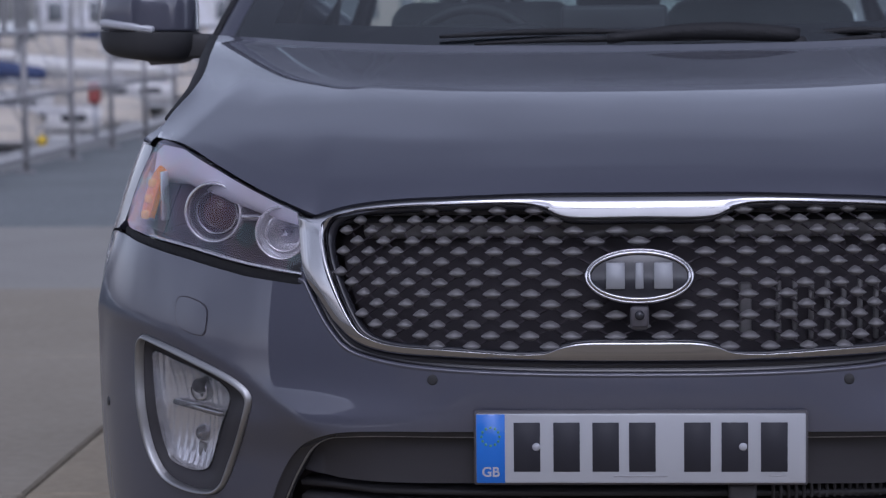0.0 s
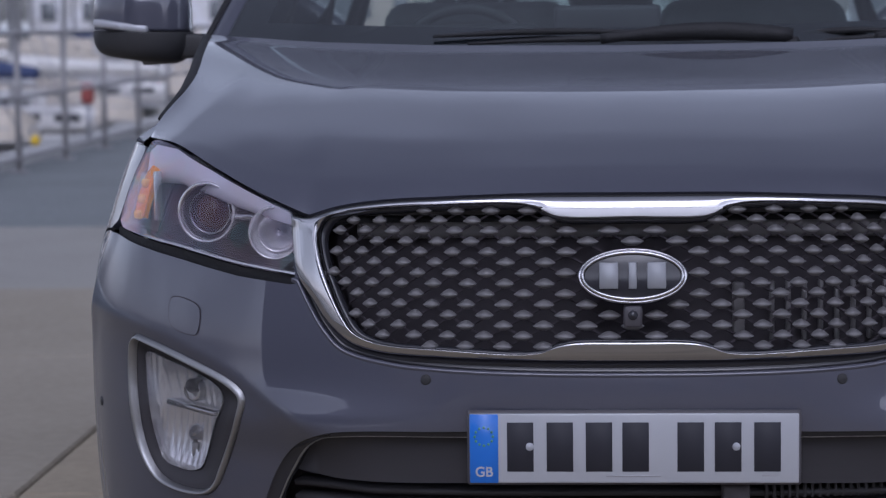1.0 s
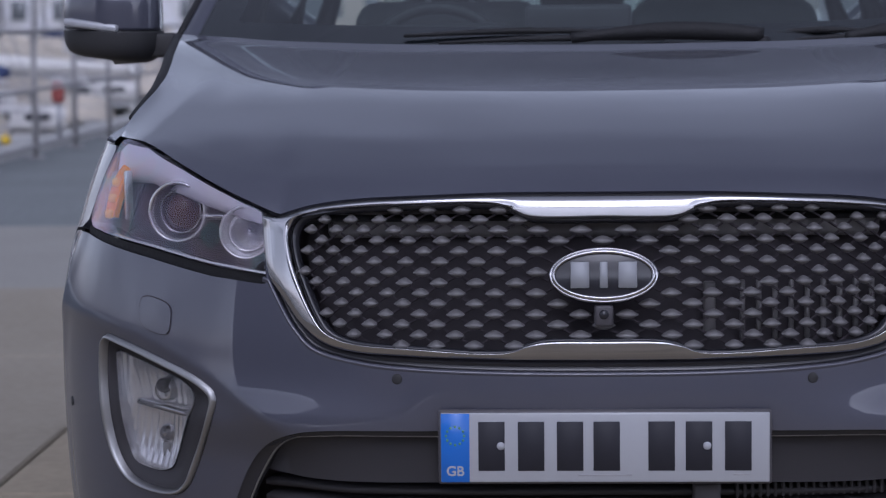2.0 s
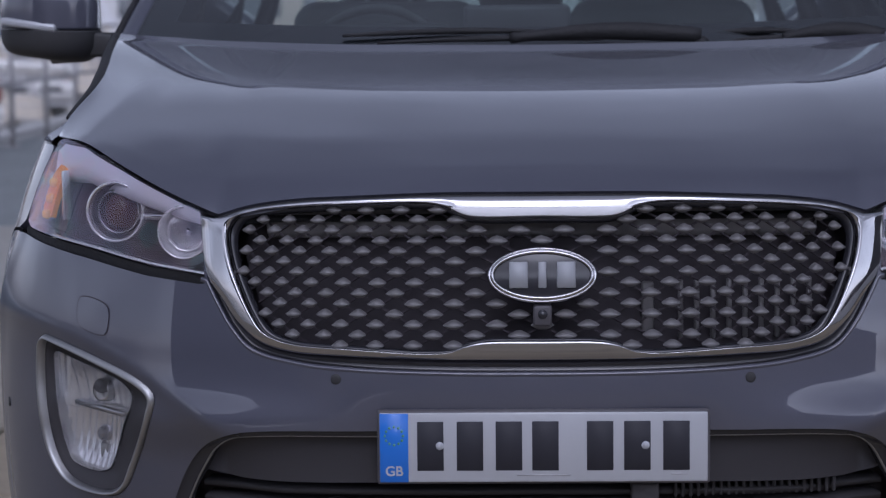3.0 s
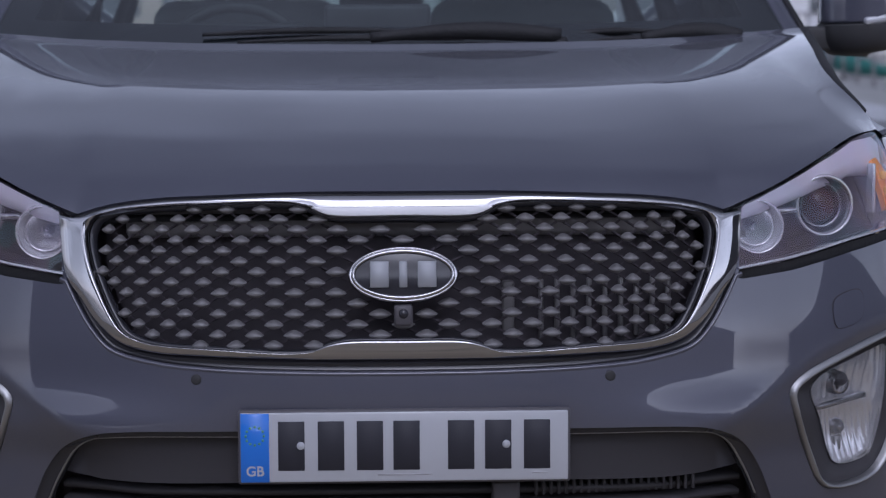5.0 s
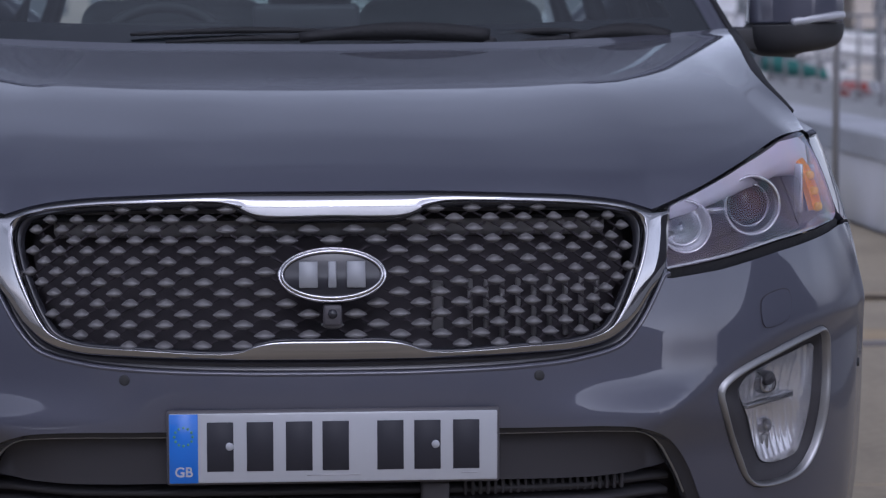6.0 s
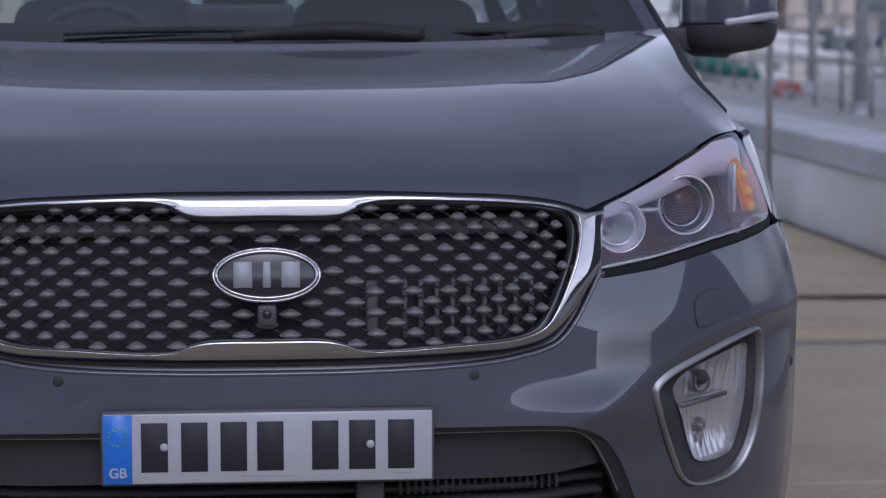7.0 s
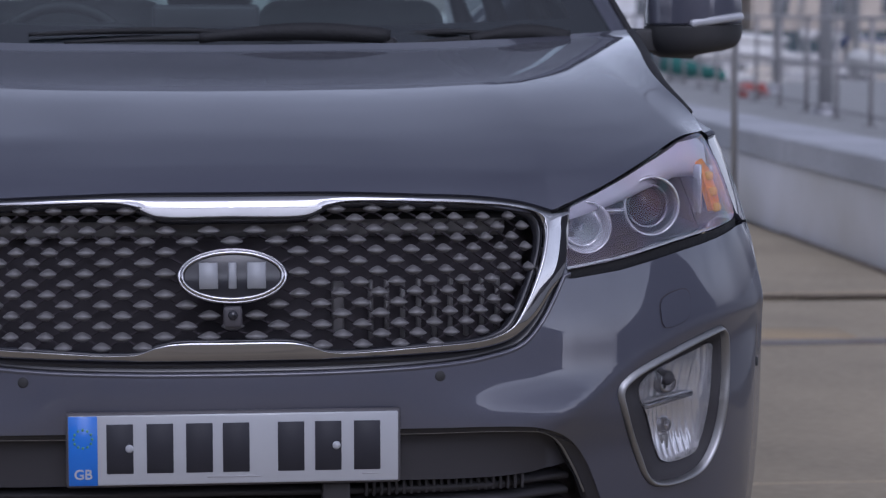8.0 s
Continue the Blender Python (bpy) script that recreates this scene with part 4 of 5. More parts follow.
def pillar(side):
    """A-pillar: a flat-sided bar from the wing to the roof."""
    verts, faces, k = [], [], 8
    for i in range(14):
        t = -0.06 + 1.12 * i / 13
        e = screen_point(1.0, t)
        for dx, dy in ((-0.012, 0.0), (-0.004, -0.010), (0.012, -0.010), (0.024, 0.012), (0.028, 0.06), (0.024, 0.085), (0.01, 0.07), (-0.012, 0.04)):
            verts.append((side * (e.x + dx), e.y + dy, e.z + 0.35 * dy))
    for i in range(13):
        for r in range(k):
            q = (i * k + r, i * k + (r + 1) % k, (i + 1) * k + (r + 1) % k, (i + 1) * k + r)
            faces.append(q if side < 0 else q[::-1])
    return verts, faces


ROOF_Z = smooth_table([2.05, 2.5, 3.2, 4.0, 4.5], [1.638, 1.695, 1.708, 1.68, 1.62])


def roof_point(s, t):
    y = 2.132 + 0.13 * s * s + (4.50 - 2.132 - 0.13 * s * s) * t
    return Vector((0.69 * s, y, float(ROOF_Z(2.132 + (4.50 - 2.132) * t)) - 0.055 * abs(s) ** 2.6 * min(1.0, 3 * t)))


part("roof", sheet(roof_point, 25, 25), PAINT, car)
for side in (-1, 1):
    post = part("pillar", pillar(side), PAINT, car)
    part("seal", tube([screen_point(1.0, t).to_tuple() if side > 0 else (-screen_point(1.0, t).x, screen_point(1.0, t).y, screen_point(1.0, t).z) for t in np.linspace(-0.05, 1.0, 12)], 0.008, 8), RUBBER, post).location = (side * 0.030, 0.035, 0.012)
    e = lambda y: Vector((side * 0.862, y, float(BELT(FLAT + y)) - 0.005))
    r = lambda y: Vector((side * 0.695, y, float(ROOF_Z(y)) - 0.055))
    for name, a, b, c, d in (("door_window", 1.60, 2.44, 2.30, 2.46), ("door_window", 2.50, 3.42, 2.52, 3.40), ("quarter_window", 3.50, 4.35, 3.48, 4.25)):
        p = [e(a), e(b), r(d), r(c)]
        w = part(name, (p if side > 0 else [p[1], p[0], p[3], p[2]], [(0, 1, 2, 3)]), GLASS, car, smooth=False)
        w.visible_shadow = False
    for y0, y1 in ((2.44, 2.47), (3.42, 3.45), (4.38, 4.30)):
        part("pillar", tube([e(y0), e(y0) * 0.5 + r(y1) * 0.5 + Vector((side * 0.02, 0, 0)), r(y1)], 0.035, 8), BLACK, car)
    part("roof_rail", tube([r(2.2) + Vector((0, 0, 0.01)), r(2.6) + Vector((0, 0, 0.02)), r(3.4) + Vector((0, 0, 0.02)), r(4.45) + Vector((0, 0, 0.01))], 0.022, 8), PAINT, car)
part("rear_window", ([(-0.70, 4.62, 1.17), (0.70, 4.62, 1.17), (0.58, 4.48, 1.57), (-0.58, 4.48, 1.57)], [(1, 0, 3, 2)]), GLASS, car, smooth=False)

# cowl panel and wipers
cowl = part("cowl_panel", sheet(lambda s, t: Vector((0.86 * s, float(BACK_Y(abs(s) * 0.93)) + 0.005 + (screen_point(s, 0.02).y - float(BACK_Y(abs(s) * 0.93))) * t,
            float(BACK_Z(abs(s) * 0.93)) - 0.016 + 0.016 * t)), 41, 4), BLACK, car)


def wiper(x0, x1, y, z, thick):
    """An arm with its pivot cap at x0, and a blade that reaches to x1 along the foot of the screen."""
    w = empty("wiper", car)
    arm_end = x0 + (x1 - x0) * thick
    n = 16
    arm = [(x0 + (arm_end - x0) * i / n, y + 0.01 * math.sin(math.pi * i / n), z + 0.020 * math.sin(math.pi * (0.15 + 0.75 * i / n)) - 0.004) for i in range(n + 1)]
    part("arm", tube(arm, [0.0175 * (0.65 + 0.5 * math.sin(math.pi * min(1, i / n + 0.15))) for i in range(n + 1)], 10), RUBBER, w)
    part("pivot_cap", lathe([(0.0, 0.012), (0.011, 0.010), (0.015, 0.002), (0.016, -0.02)], 20, "Z", (x0, y, z - 0.008)), RUBBER, w)
    bl = [(arm_end * (1 - t) + x1 * t + (x0 - arm_end) * 0.30 * (1 - t), y + 0.035 + 0.015 * t, z + 0.010 + 0.006 * math.sin(math.pi * t) + 0.004 * (1 - t)) for t in np.linspace(0, 1, 20)]
    part("blade", tube(bl, [0.0075 - 0.004 * abs(2 * t - 1) for t in np.linspace(0, 1, 20)], 8), RUBBER, w)
    bl2 = [(x + (x1 - x0) * -0.1, yy - 0.03, zz - 0.016) for x, yy, zz in bl]
    part("spoiler", tube(bl2, [0.007 - 0.004 * abs(2 * t - 1) for t in np.linspace(0, 1, 20)], 8), RUBBER, w)


wiper(0.358, -0.40, 1.325, 1.167, 0.53)
wiper(0.745, 0.36, 1.355, 1.163, 0.55)

# ---- wing mirrors ----
def blob(c, r, lo, hi, e1=0.55, e2=0.7, n=40, k=20):
    """Part of a rounded box between two heights (-1 to 1), closed at its cuts."""
    sp = lambda v, e: math.copysign(abs(v) ** e, v)
    verts, faces = [], []
    for i in range(k + 1):
        h = lo + (hi - lo) * i / k
        rr = max(0.0, 1 - abs(h) ** (2 / e1)) ** (e1 / 2)
        for j in range(n):
            g = 2 * math.pi * j / n
            x, y = sp(math.cos(g), e2), sp(math.sin(g), e2)
            taper = 1 - 0.10 * x * (1 if c[0] > 0 else -1)
            verts.append((c[0] + r[0] * rr * x, c[1] + r[1] * rr * y * taper + 0.03 * abs(x), c[2] + r[2] * h * taper))
    for i in range(k):
        for j in range(n):
            q = (j + 1) % n
            faces.append((i * n + j, i * n + q, (i + 1) * n + q, (i + 1) * n + j))
    faces += [tuple(range(n))[::-1], tuple(k * n + j for j in range(n))]
    return verts, faces


for side in (-1, 1):
    c, r = (side * 1.049, 1.50, 1.217), (0.107, 0.077, 0.0955)
    mir = empty("wing_mirror", car)
    part("shell", blob(c, r, -0.22, 1.0), PAINT, mir)
    part("lower_cover", blob((c[0], c[1], c[2] - 0.001), (0.1085, 0.079, 0.088), -1.0, -0.25, 0.45), MATTBLACK, mir, "matt black lower cover")
    part("indicator", box_bm((0.122, 0.04, 0.017), (side * 1.080, 1.445, 1.206), 0.006, 3, (0, side * -8, side * 6)), LAMPWHITE, mir, "clear indicator strip")
    part("arm", box_bm((0.125, 0.080, 0.053), (side * 0.966, 1.525, 1.161), 0.008, 3, (0, 0, side * 6)), MATTBLACK, mir)
    part("door_foot", box_bm((0.05, 0.12, 0.046), (side * 0.885, 1.60, 1.155), 0.012, 3), MATTBLACK, mir)
    part("glass", box_bm((0.19, 0.004, 0.13), (side * 1.046, 1.576, 1.215), 0.002, 1), CHROME, mir)

# ---- wheels ----
for y in WHEELS:
    for side in (-1, 1):
        wh = empty("wheel", car)
        x = side * 0.80
        d = side
        part("tyre", lathe([(0.235, x - 0.10 * d), (0.30, x - 0.115 * d), (0.355, x - 0.11 * d), (0.37, x - 0.085 * d), (0.37, x + 0.085 * d), (0.355, x + 0.11 * d), (0.30, x + 0.118 * d), (0.235, x + 0.10 * d)], 56, "X", (0, y, 0.37)), RUBBER, wh)
        rim = part("rim", lathe([(0.235, x - 0.09 * d), (0.215, x - 0.02 * d), (0.22, x + 0.07 * d), (0.238, x + 0.10 * d)], 48, "X", (0, y, 0.37)), SATIN, wh)
        part("hub", lathe([(0.0, x + 0.085 * d), (0.05, x + 0.08 * d), (0.07, x + 0.05 * d), (0.07, x - 0.05 * d)], 24, "X", (0, y, 0.37)), SATIN, wh)
        part("brake_disc", lathe([(0.06, x + 0.0 * d), (0.165, x + 0.0 * d), (0.165, x - 0.02 * d), (0.06, x - 0.02 * d)], 36, "X", (0, y, 0.37)), STEEL, wh)
        for i in range(5):
            g = 2 * math.pi * i / 5
            part("spoke", tube([(x + 0.07 * d, y + 0.05 * math.cos(g), 0.37 + 0.05 * math.sin(g)), (x + 0.085 * d, y + 0.14 * math.cos(g), 0.37 + 0.14 * math.sin(g)), (x + 0.08 * d, y + 0.225 * math.cos(g), 0.37 + 0.225 * math.sin(g))], [0.032, 0.026, 0.034], 8, squash=0.5), SATIN, wh)
        part("arch_liner", lathe([(0.425, x + 0.12 * d), (0.425, x - 0.16 * d), (0.05, x - 0.16 * d)], 40, "X", (0, y, 0.40)), DARK, car)

# ---- cabin ----
part("dashboard", joined(sheet(lambda s, t: Vector((0.79 * s, 1.50 + 0.10 * s * s + 0.55 * t, 1.150 + 0.02 * math.sin(math.pi * t) - 0.02 * s * s)), 25, 8),
     sheet(lambda s, t: Vector((0.79 * s, 2.05 + 0.10 * s * s + 0.08 * t, 1.150 - 0.02 * s * s - 0.40 * t)), 25, 5)), CABIN, car)
part("display_hood", box_bm((0.250, 0.05, 0.075), (-0.025, 1.95, 1.204), 0.012, 3), BLACK, car)
part("binnacle", box_bm((0.38, 0.14, 0.06), (-0.37, 1.98, 1.17), 0.025, 3), CABIN, car)
wheel_c = Vector((-0.37, 2.16, 1.065))
rimpts = [wheel_c + Vector((0.185 * math.cos(g), 0.075 * math.sin(g), 0.172 * math.sin(g))) for g in np.linspace(0, 2 * math.pi, 48, endpoint=False)]
steer = part("steering_wheel", tube(rimpts, 0.015, 10, True), CABIN, car)
part("boss", box_bm((0.17, 0.05, 0.12), tuple(wheel_c), 0.03, 3, (-24, 0, 0)), CABIN, steer)
part("spoke", tube([wheel_c + Vector((-0.18, 0, 0)), wheel_c + Vector((0.18, 0, 0))], 0.016, 8, squash=0.7), CABIN, steer)
for x in (-0.37, 0.37):
    seat = empty("front_seat", car)
    part("seat_back", box_bm((0.50, 0.16, 0.66), (x, 2.86, 0.93), 0.06, 4, (14, 0, 0)), SEAT, seat)
    part("cushion", box_bm((0.50, 0.54, 0.16), (x, 2.56, 0.60), 0.06, 4), SEAT, seat)
    part("headrest", box_bm((0.27, 0.11, 0.19), (x, 2.96, 1.37), 0.045, 4, (10, 0, 0)), SEAT, seat)
    for dx in (-0.06, 0.06):
        part("headrest_post", tube([(x + dx, 2.92, 1.20), (x + dx, 2.95, 1.32)], 0.007, 8), STEEL, seat)
bench = empty("rear_bench", car)
part("seat_back", box_bm((1.30, 0.16, 0.60), (0, 3.72, 0.92), 0.06, 4, (12, 0, 0)), SEAT, bench)
for x in (-0.42, 0.0, 0.42):
    part("headrest", box_bm((0.26, 0.10, 0.16), (x, 3.80, 1.30), 0.04, 4), SEAT, bench)
part("mirror_glass", box_bm((0.24, 0.03, 0.065), (0, 2.02, 1.50), 0.012, 3), BLACK, car)
part("headlining", sheet(lambda s, t: roof_point(s * 0.96, 0.03 + 0.94 * t) - Vector((0, 0, 0.025)), 9, 9), CEILCLOTH, car)
part("interior_floor", box_bm((1.6, 3.0, 0.04), (0, 3.05, 0.42), 0.01), CABIN, car)
for side in (-1, 1):
    part("door_trim", box_bm((0.05, 2.9, 0.62), (side * 0.80, 3.05, 0.78), 0.02), CABIN, car)


# ---- the quay: one ground sheet, slabs with open joints, tarmac, drain, rail ----
quay = [(-4.9, -390), (895, -390), (895, 38), (7.8, 38), (7.8, 510), (-4.9, 510)]  # the quay's outline, with the second basin cut out
ground_bm = bmesh.new()
for face in [ground_bm.faces.new([ground_bm.verts.new((x, y, -0.325)) for x, y in quay])]:
    for v in [g for g in bmesh.ops.extrude_face_region(ground_bm, geom=[face])["geom"] if isinstance(g, bmesh.types.BMVert)]:
        v.co.z = -0.025
bmesh.ops.recalc_face_normals(ground_bm, faces=ground_bm.faces)
ground = tagged(part("ground", ground_bm, JOINT, smooth=False), "concrete quay ground that reaches to the harbour", "ground", kind="structure")
XS, YS = (-4.82, -1.55, 1.30, 3.12), (-60.0, -42.0, -26.0, -14.0, -9.5, -5.8, -1.9, 2.34, 4.94, 6.52, 10.55)
rng = random.Random(4)
for i in range(len(XS) - 1):
    for j in range(len(YS) - 1):
        x0, x1, y0, y1 = XS[i], XS[i + 1], YS[j], YS[j + 1]
        gap = 0.010
        if i == 0:  # the old concrete by the water, its last bay paler
            y0, y1 = (7.2 if j == 9 else y0), (7.2 if j == 8 else y1)
        y1 -= 0.17 if j == 8 and i == 2 else 0.0
        bm = box_bm((x1 - x0 - gap, y1 - y0 - gap, 0.12), ((x0 + x1) / 2, (y0 + y1) / 2, -0.060 + rng.uniform(-0.003, 0.003) + (0.02 if j == 9 and i == 2 else 0.0)), 0.008, 1)
        part("slab", bm, (GREYCONCRETE if j == 9 else OLDCONCRETE) if i == 0 else CONCRETE, ground, smooth=False)
tagged(part("road", box_bm((7.9, 60, 0.10), (-0.86, 40.6, -0.048), 0.01, 1), ASPHALT), "blue-grey tarmac strip along the quay", "road", kind="structure")
tagged(part("pavement", box_bm((40, 127.9, 0.10), (23.6, -26.05, -0.046), 0.01, 1), PALE), "pale grey pavement behind the parapet", "pavement", kind="structure")
# dark line where the parapet meets the ground
part("wall_foot_line", tube([(3.14, 8.95, 0.003), (3.09, 8.1, 0.003), (3.05, 7.26, 0.003)], [0.030, 0.045, 0.040], 6, squash=0.3), SOIL, ground)
part("silt_strip", box_bm((1.20, 0.30, 0.012), (1.93, 6.66, 0.001), 0.004, 1), SOIL, ground)
part("silt_strip", box_bm((0.57, 0.12, 0.012), (2.82, 6.55, 0.001), 0.004, 1), SOIL, ground)
part("silt_strip", box_bm((1.10, 0.30, 0.010), (1.87, 5.28, 0.001), 0.004, 1), OCHRE, ground)
rail = tagged(part("ground_rail", box_bm((1.78, 0.055, 0.03), (2.21, 4.99, 0.002), 0.006), OLDRAIL), "flush steel rail in the concrete quay", "rail", kind="structure")
tagged(part("quay_edge", box_bm((0.45, 300, 2.7), (-5.06, 60, -1.30), 0.04), PALE), "pale concrete edge of the quay", "kerb", kind="structure")
water = tagged(part("water", box_bm((4000, 4000, 0.1), (0, 1200, -2.7)), WATER), "grey harbour water", "water", kind="structure")

# low parapet with a pale coping
wall = tagged(part("parapet", box_bm((0.40, 44, 0.40), (3.36, 29, 0.20), 0.02), WALLGREY), "low grey rendered parapet wall with stains", "wall", kind="structure")
for i in range(20):
    part("coping", box_bm((0.47, 2.18, 0.15), (3.36, 8.1 + 2.2 * i, 0.473), 0.012, 1), COPING, wall, smooth=False)
part("base_strip", box_bm((0.03, 2.3, 0.03), (3.135, 8.15, 0.012), 0.006, 1), SOIL, wall)


# ---- railings ----
def railing(points, height, label, rails=(0.98, 0.53, 0.10)):
    r = tagged(empty("railing"), label, "railing", "railings on the quay")
    for (x, y) in points:
        part("post", tube([(x, y, 0.0), (x, y, height)], 0.026, 10), RAILING, r)
        part("foot", box_bm((0.14, 0.14, 0.02), (x, y, 0.01), 0.004, 1), RAILING, r)
    for h in rails:
        part("rail", tube([(x, y, height * h) for x, y in points], 0.020, 8), RAILING, r)
    return r


railing([(-4.62, 8.6 + 1.76 * i) for i in range(22)], 1.13, "galvanised tube railing along the quay edge")
railing([(6.85 + 0.13 * i, 18.0 + 1.9 * i) for i in range(16)], 1.17, "grey tube railing beyond the parapet")


def pole(x, y, h, r, label):
    p = tagged(empty("pole"), label, "pole", "poles by the harbour")
    part("shaft", tube([(x, y, 0), (x, y, h)], [r, r * 0.8], 12), MAST, p)
    part("foot", lathe([(r * 2.2, 0.0), (r * 2.2, 0.02), (r * 1.3, 0.05), (r, 0.12)], 16, "Z", (x, y, 0)), STEEL, p)


pole(3.025, 10.0, 5.0, 0.020, "thin grey steel pole beside the parapet")
pole(7.5, 25.2, 5.5, 0.09, "stout grey steel pole by the railing")
pole(-5.4 + 0.75, 27.0, 6.0, 0.05, "thin grey steel pole by the railing")
pole(8.9, 33.5, 6.0, 0.07, "grey steel pole by the railing")


# ---- boats ----
def boat(x, y, turn, length, cover, hull_mat, mast=9.0, cabin=True, label=""):
    """A moored yacht: lofted hull, deck, coachroof with windows, mast, boom with its cover."""
    b = tagged(empty("boat"), label, "boat", "boats in the marina")
    b.matrix_basis = pose(x, y, -2.65, 0, 0, turn)
    half, free = length * 0.16, length * 0.13 + 0.45
    verts, faces, n, k = [], [], 15, 7
    for i in range(n):
        t = i / (n - 1)
        w = half * (1 - max(0, (t - 0.45) / 0.55) ** 2.2) * (0.82 + 0.18 * min(1, t / 0.3))
        top = free * (0.92 + 0.16 * t * t)
        for j in range(k):
            g = math.pi * j / (k - 1)
            verts.append((-w * math.cos(g) * (1 if j not in (0, k - 1) else 1.04), length * (t - 0.5), top - (top + 0.25) * math.sin(g) ** 0.8))
    for i in range(n - 1):
        for j in range(k - 1):
            a = i * k + j
            faces.append((a, a + k, a + k + 1, a + 1))
    part("hull", (verts, faces), hull_mat, b)
    deck = []
    for i in range(n):
        deck += [verts[i * k], verts[i * k + k - 1]]
    part("deck", ([(p[0] * 0.98, p[1], p[2] - 0.03) for p in deck], [(2 * i, 2 * i + 1, 2 * i + 3, 2 * i + 2) for i in range(n - 1)]), PALE, b, smooth=False)
    part("stripe", joined(*[tube([(s * 1.015 * verts[i * k + k - 1][0], verts[i * k][1], verts[i * k][2] - 0.18) for i in range(n)], 0.05, 6) for s in (-1, 1)]), cover, b)
    if cabin:
        coach = part("coachroof", box_bm((half * 1.15, length * 0.42, 0.55), (0, length * 0.03, free + 0.22), 0.16, 3), HULL, b)
        for s in (-1, 1):
            for q in (-0.12, 0.0, 0.12):
                part("window", box_bm((0.03, length * 0.075, 0.18), (s * half * 0.575, length * (0.03 + q), free + 0.26), 0.01, 1), GLOSS_BLACK, coach)
    part("sprayhood", lathe([(0.0, 0.55), (0.35, 0.52), (0.62, 0.35), (0.72, 0.0)], 20, "Z", (0, -length * 0.20, free + 0.15)), CREAM, b)
    if mast:
        m = part("mast", tube([(0, length * 0.1, free), (0, length * 0.1, free + mast)], [0.085, 0.06], 10), MAST, b)
        part("spreader", tube([(-0.6, length * 0.1, free + mast * 0.55), (0.6, length * 0.1, free + mast * 0.55)], 0.025, 6), MAST, m)
        boom = part("boom", tube([(0, length * 0.1, free + 1.15), (0, -length * 0.34, free + 1.10)], 0.05, 8), MAST, b)
        part("sail_cover", tube([(0, length * (0.10 - 0.44 * t), free + 1.28 + 0.16 * (1 - t)) for t in np.linspace(0, 1, 12)], [0.10 + 0.14 * (1 - t) for t in np.linspace(0, 1, 12)], 10), cover, boom)
        part("forestay", tube([(0, length * 0.49, free), (0, length * 0.1, free + mast)], 0.012, 5), STEEL, b)
        part("backstay", tube([(0, -length * 0.49, free), (0, length * 0.1, free + mast)], 0.012, 5), STEEL, b)
    for s in (-1, 1):
        part("guard_rail", tube([(s * 0.96 * verts[i * k + k - 1][0], verts[i * k][1], verts[i * k][2] + 0.6) for i in range(n)], 0.014, 5), STEEL, b)
        part("fender", lathe([(0.0, 0.35), (0.11, 0.28), (0.13, 0.0), (0.11, -0.28), (0.0, -0.35)], 14, "Z", (s * half * 1.05, 0.0, free - 0.4)), BUOY if s > 0 else CAP, b)
    return b


COVERS = (HULL, CREAM, HULL, NAVY, CREAM, HULL, HULL, CREAM)
rng = random.Random(11)
for i in range(15):  # along the quay on one side
    y = 27 + 4.0 * i
    boat(-9.0 - 0.05 * y - rng.uniform(0, 3.5) - (3 if i % 3 == 2 else 0), y, (90 if i % 2 == 0 else 35) + rng.uniform(-8, 8), rng.uniform(7.5, 10.5), COVERS[i % 8], HULL, rng.uniform(9, 13), True,
         "white moored yacht with a furled covered sail")
for i in range(9):  # farther out
    boat(-19 - rng.uniform(0, 9), 52 + 9 * i, 80 + rng.uniform(-20, 20), rng.uniform(8, 12), COVERS[(i + 3) % 8], HULL, rng.uniform(10, 14), True, "white yacht moored farther out in the marina")
tagged(part("marina_basin_edge", box_bm((64, 0.5, 2.7), (40, 38.27, -1.34), 0.05), PALE), "pale concrete edge of the second basin", "kerb", kind="structure")


# ---- cars, signs and barriers beyond the railings ----
def buoy(x, y, z, r, mat, label):
    b = tagged(part("buoy", lathe([(0.0, r), (r * 0.5, r * 0.87), (r * 0.87, r * 0.5), (r, 0), (r * 0.87, -r * 0.5), (r * 0.5, -r * 0.87), (0.0, -r)], 20, "Z", (x, y, z)), mat), label, "buoy", "buoys on the quay")
    part("eye", tube([(x + 0.05 * math.cos(g), y, z + r + 0.03 + 0.05 * math.sin(g)) for g in np.linspace(0, 2 * math.pi, 12, endpoint=False)], 0.012, 6, True), STEEL, b)


buoy(-5.20, 18.8, 0.100, 0.05, YELLOW, "yellow round mooring buoy on the quay edge")
buoy(-4.98, 15.0, 0.12, 0.07, ROYAL, "small blue mooring buoy on the quay edge")


def life_stand(x, y):
    s = tagged(empty("lifebuoy_stand"), "red lifebuoy housing on a grey post", "lifebuoy stand")
    part("post", tube([(x, y, 0), (x, y, 0.45)], 0.025, 8), STEEL, s)
    part("housing", box_bm((0.12, 0.10, 0.20), (x, y - 0.02, 0.50), 0.03, 3), REDC, s)


life_stand(-4.92, 19.9)


def barrier(x, y, turn, mat, label):
    b = tagged(empty("barrier"), label, "barrier", "plastic barriers on the pavement")
    b.matrix_basis = pose(x, y, 0, 0, 0, turn)
    part("body", box_bm((0.40, 0.14, 0.13), (0, 0, 0.135), 0.04, 2), mat, b)
    for dx in (-0.16, 0.16):
        part("foot", box_bm((0.08, 0.30, 0.10), (dx, 0, 0.05), 0.02, 2), mat, b)


barrier(7.94, 31.0, 10, REDC, "low red plastic barrier on the pavement")


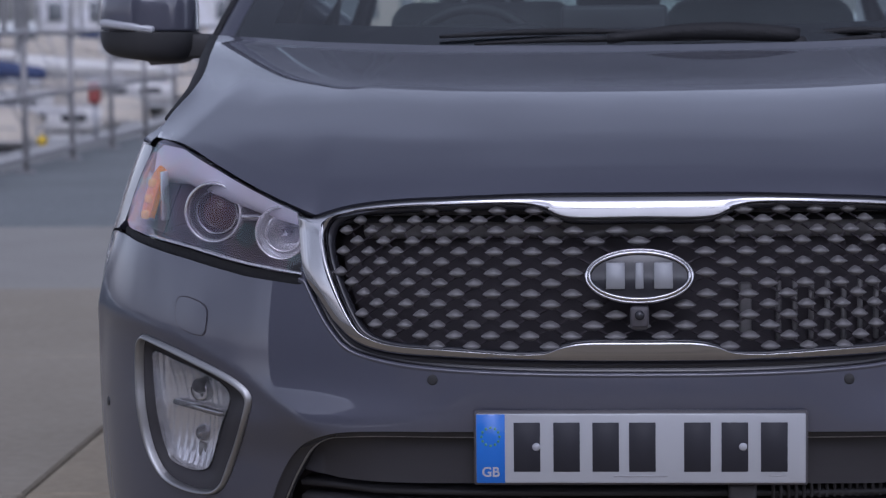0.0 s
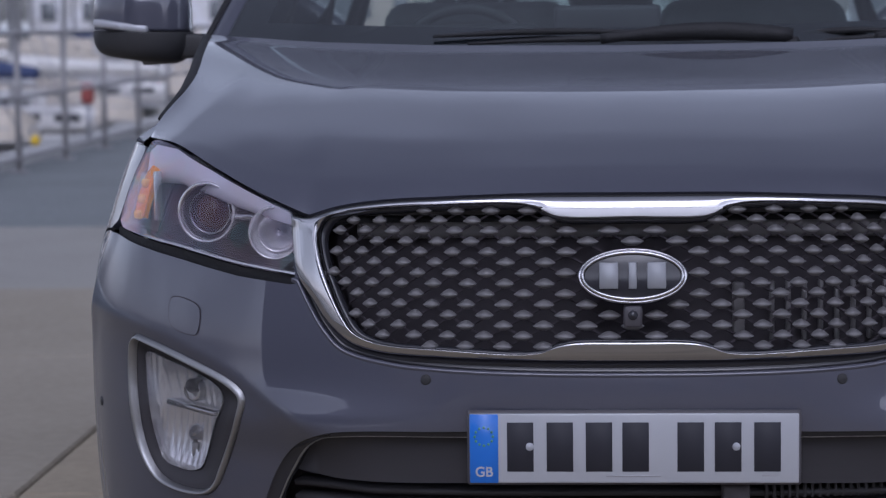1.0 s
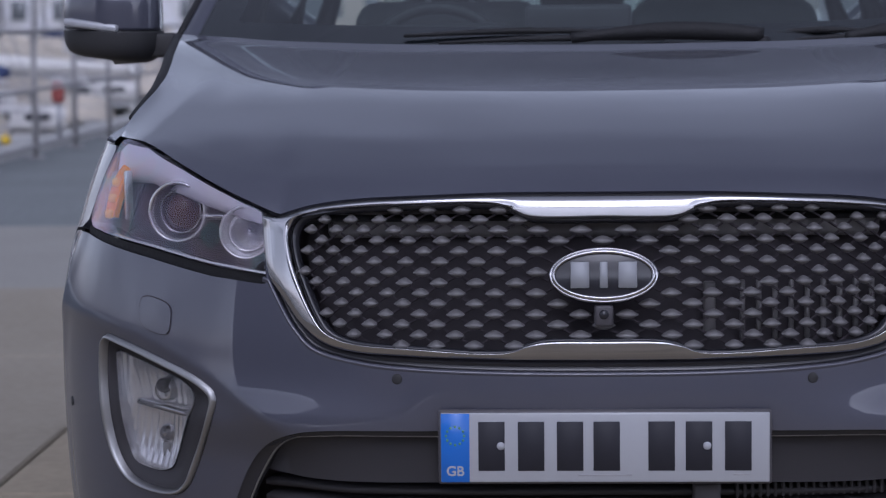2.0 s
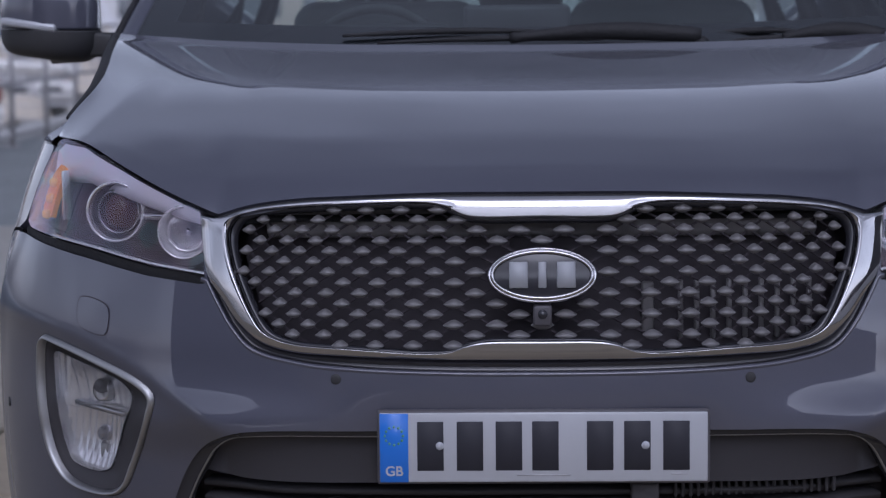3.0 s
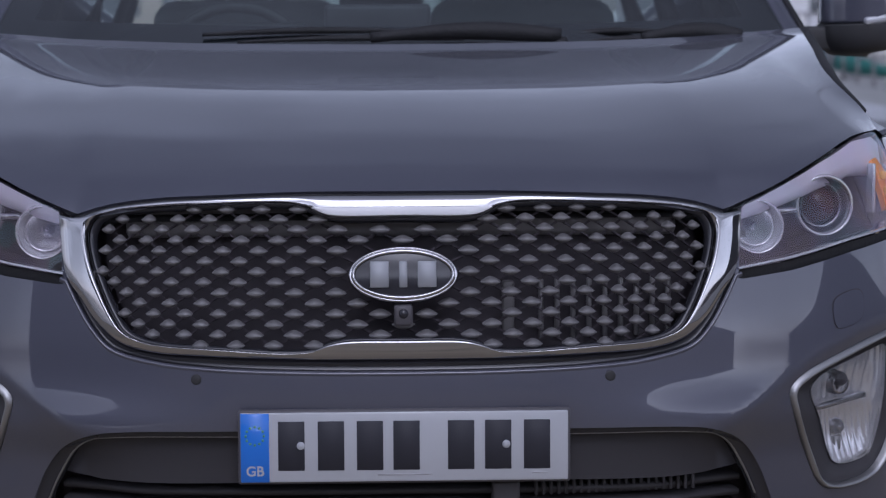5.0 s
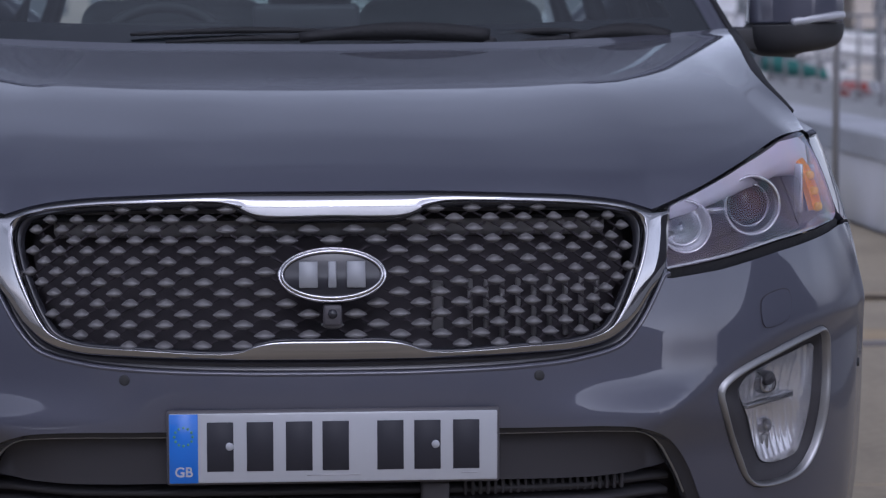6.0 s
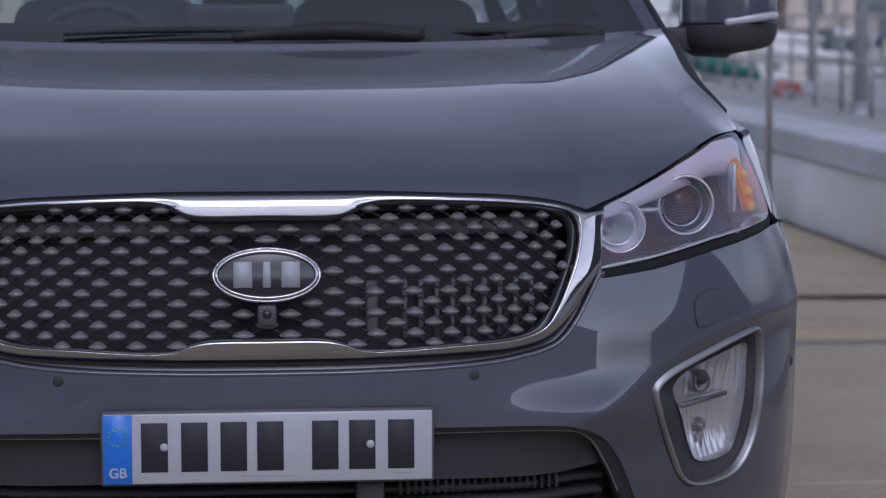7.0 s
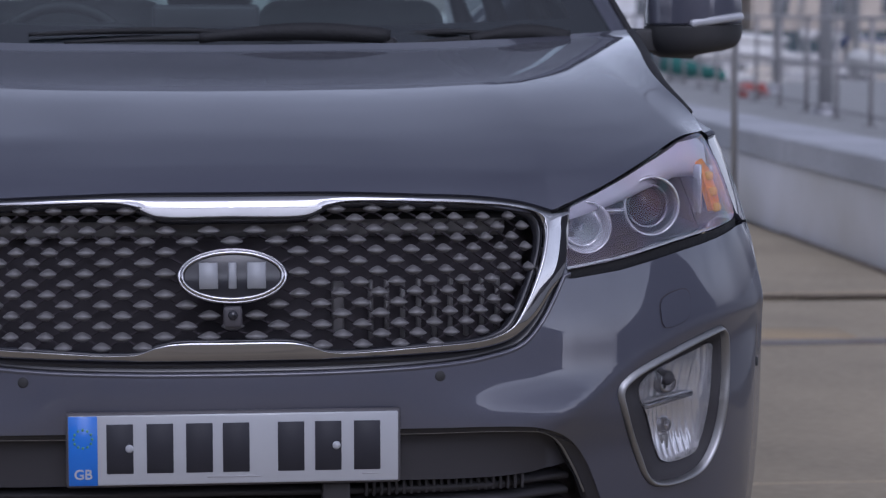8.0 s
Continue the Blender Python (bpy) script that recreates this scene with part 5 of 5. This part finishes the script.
def shed(x, y, w, d, h, mat, label, wins=4):
    s = tagged(empty("building"), label, "building", "buildings round the harbour")
    part("wall", box_bm((w, d, h), (x, y, h / 2), 0.05, 1), mat, s, smooth=False)
    part("roof", ([(x - w / 2 - 0.3, y - d / 2 - 0.3, h), (x + w / 2 + 0.3, y - d / 2 - 0.3, h), (x + w / 2 + 0.3, y + d / 2 + 0.3, h), (x - w / 2 - 0.3, y + d / 2 + 0.3, h), (x - w / 2, y, h + d * 0.3), (x + w / 2, y, h + d * 0.3)],
         [(0, 1, 5, 4), (2, 3, 4, 5), (1, 2, 5), (3, 0, 4), (3, 2, 1, 0)]), SLATE, s, smooth=False)
    for i in range(wins):
        for q in range(max(1, int(h // 3))):
            wx = x - w / 2 + (i + 0.5) * w / wins
            for face in (-1, 1):
                win = part("window", box_bm((1.1, 0.08, 1.3), (wx, y + face * (d / 2 + 0.02), 1.7 + 3.0 * q), 0.02, 1), PANE, s)
                part("sill", box_bm((1.3, 0.16, 0.08), (wx, y + face * (d / 2 + 0.05), 1.0 + 3.0 * q), 0.01, 1), PALE, win)


# far side of the harbour
for i in range(12):
    shed(-70 + 19 * i, 150 + rng.uniform(0, 25), rng.uniform(12, 18), 10, rng.uniform(5, 9), (RENDER, PALE, WALLGREY)[i % 3], "rendered harbour building far across the water", 5)
# craft afloat in the second basin, behind the railing
for i, (x, y, t, c) in enumerate(((10.7, 50, 14, GREENC), (16.3, 55, 12, HULL), (14.0, 62, 85, HULL), (18.4, 62, 40, CREAM), (20.5, 70, 95, ROYAL), (17.5, 77, 100, HULL), (23.0, 80, 35, NAVY), (20.5, 92, 95, HULL), (27.0, 95, 90, CREAM), (25.0, 108, 85, HULL), (29.5, 112, 60, HULL))):
    boat(x, y, t, 6.0 + 0.5 * (i % 4), c, HULL, 9.5 + 0.7 * (i % 3), True, "white yacht moored in the second basin")

# behind the viewer: unseen buildings, added for the paint to mirror and close the place
shed(6.5, -34, 40, 12, 5.0, RENDER, "unseen long rendered building mirrored in the bumper", 12)
shed(-25, -36, 22, 12, 13.5, SLATEWALL, "unseen tall dark clad building mirrored in the bumper", 7)
shed(60, -15, 14, 42, 4.0, SLATEWALL, "unseen dark clad warehouse mirrored in the bumper", 4)
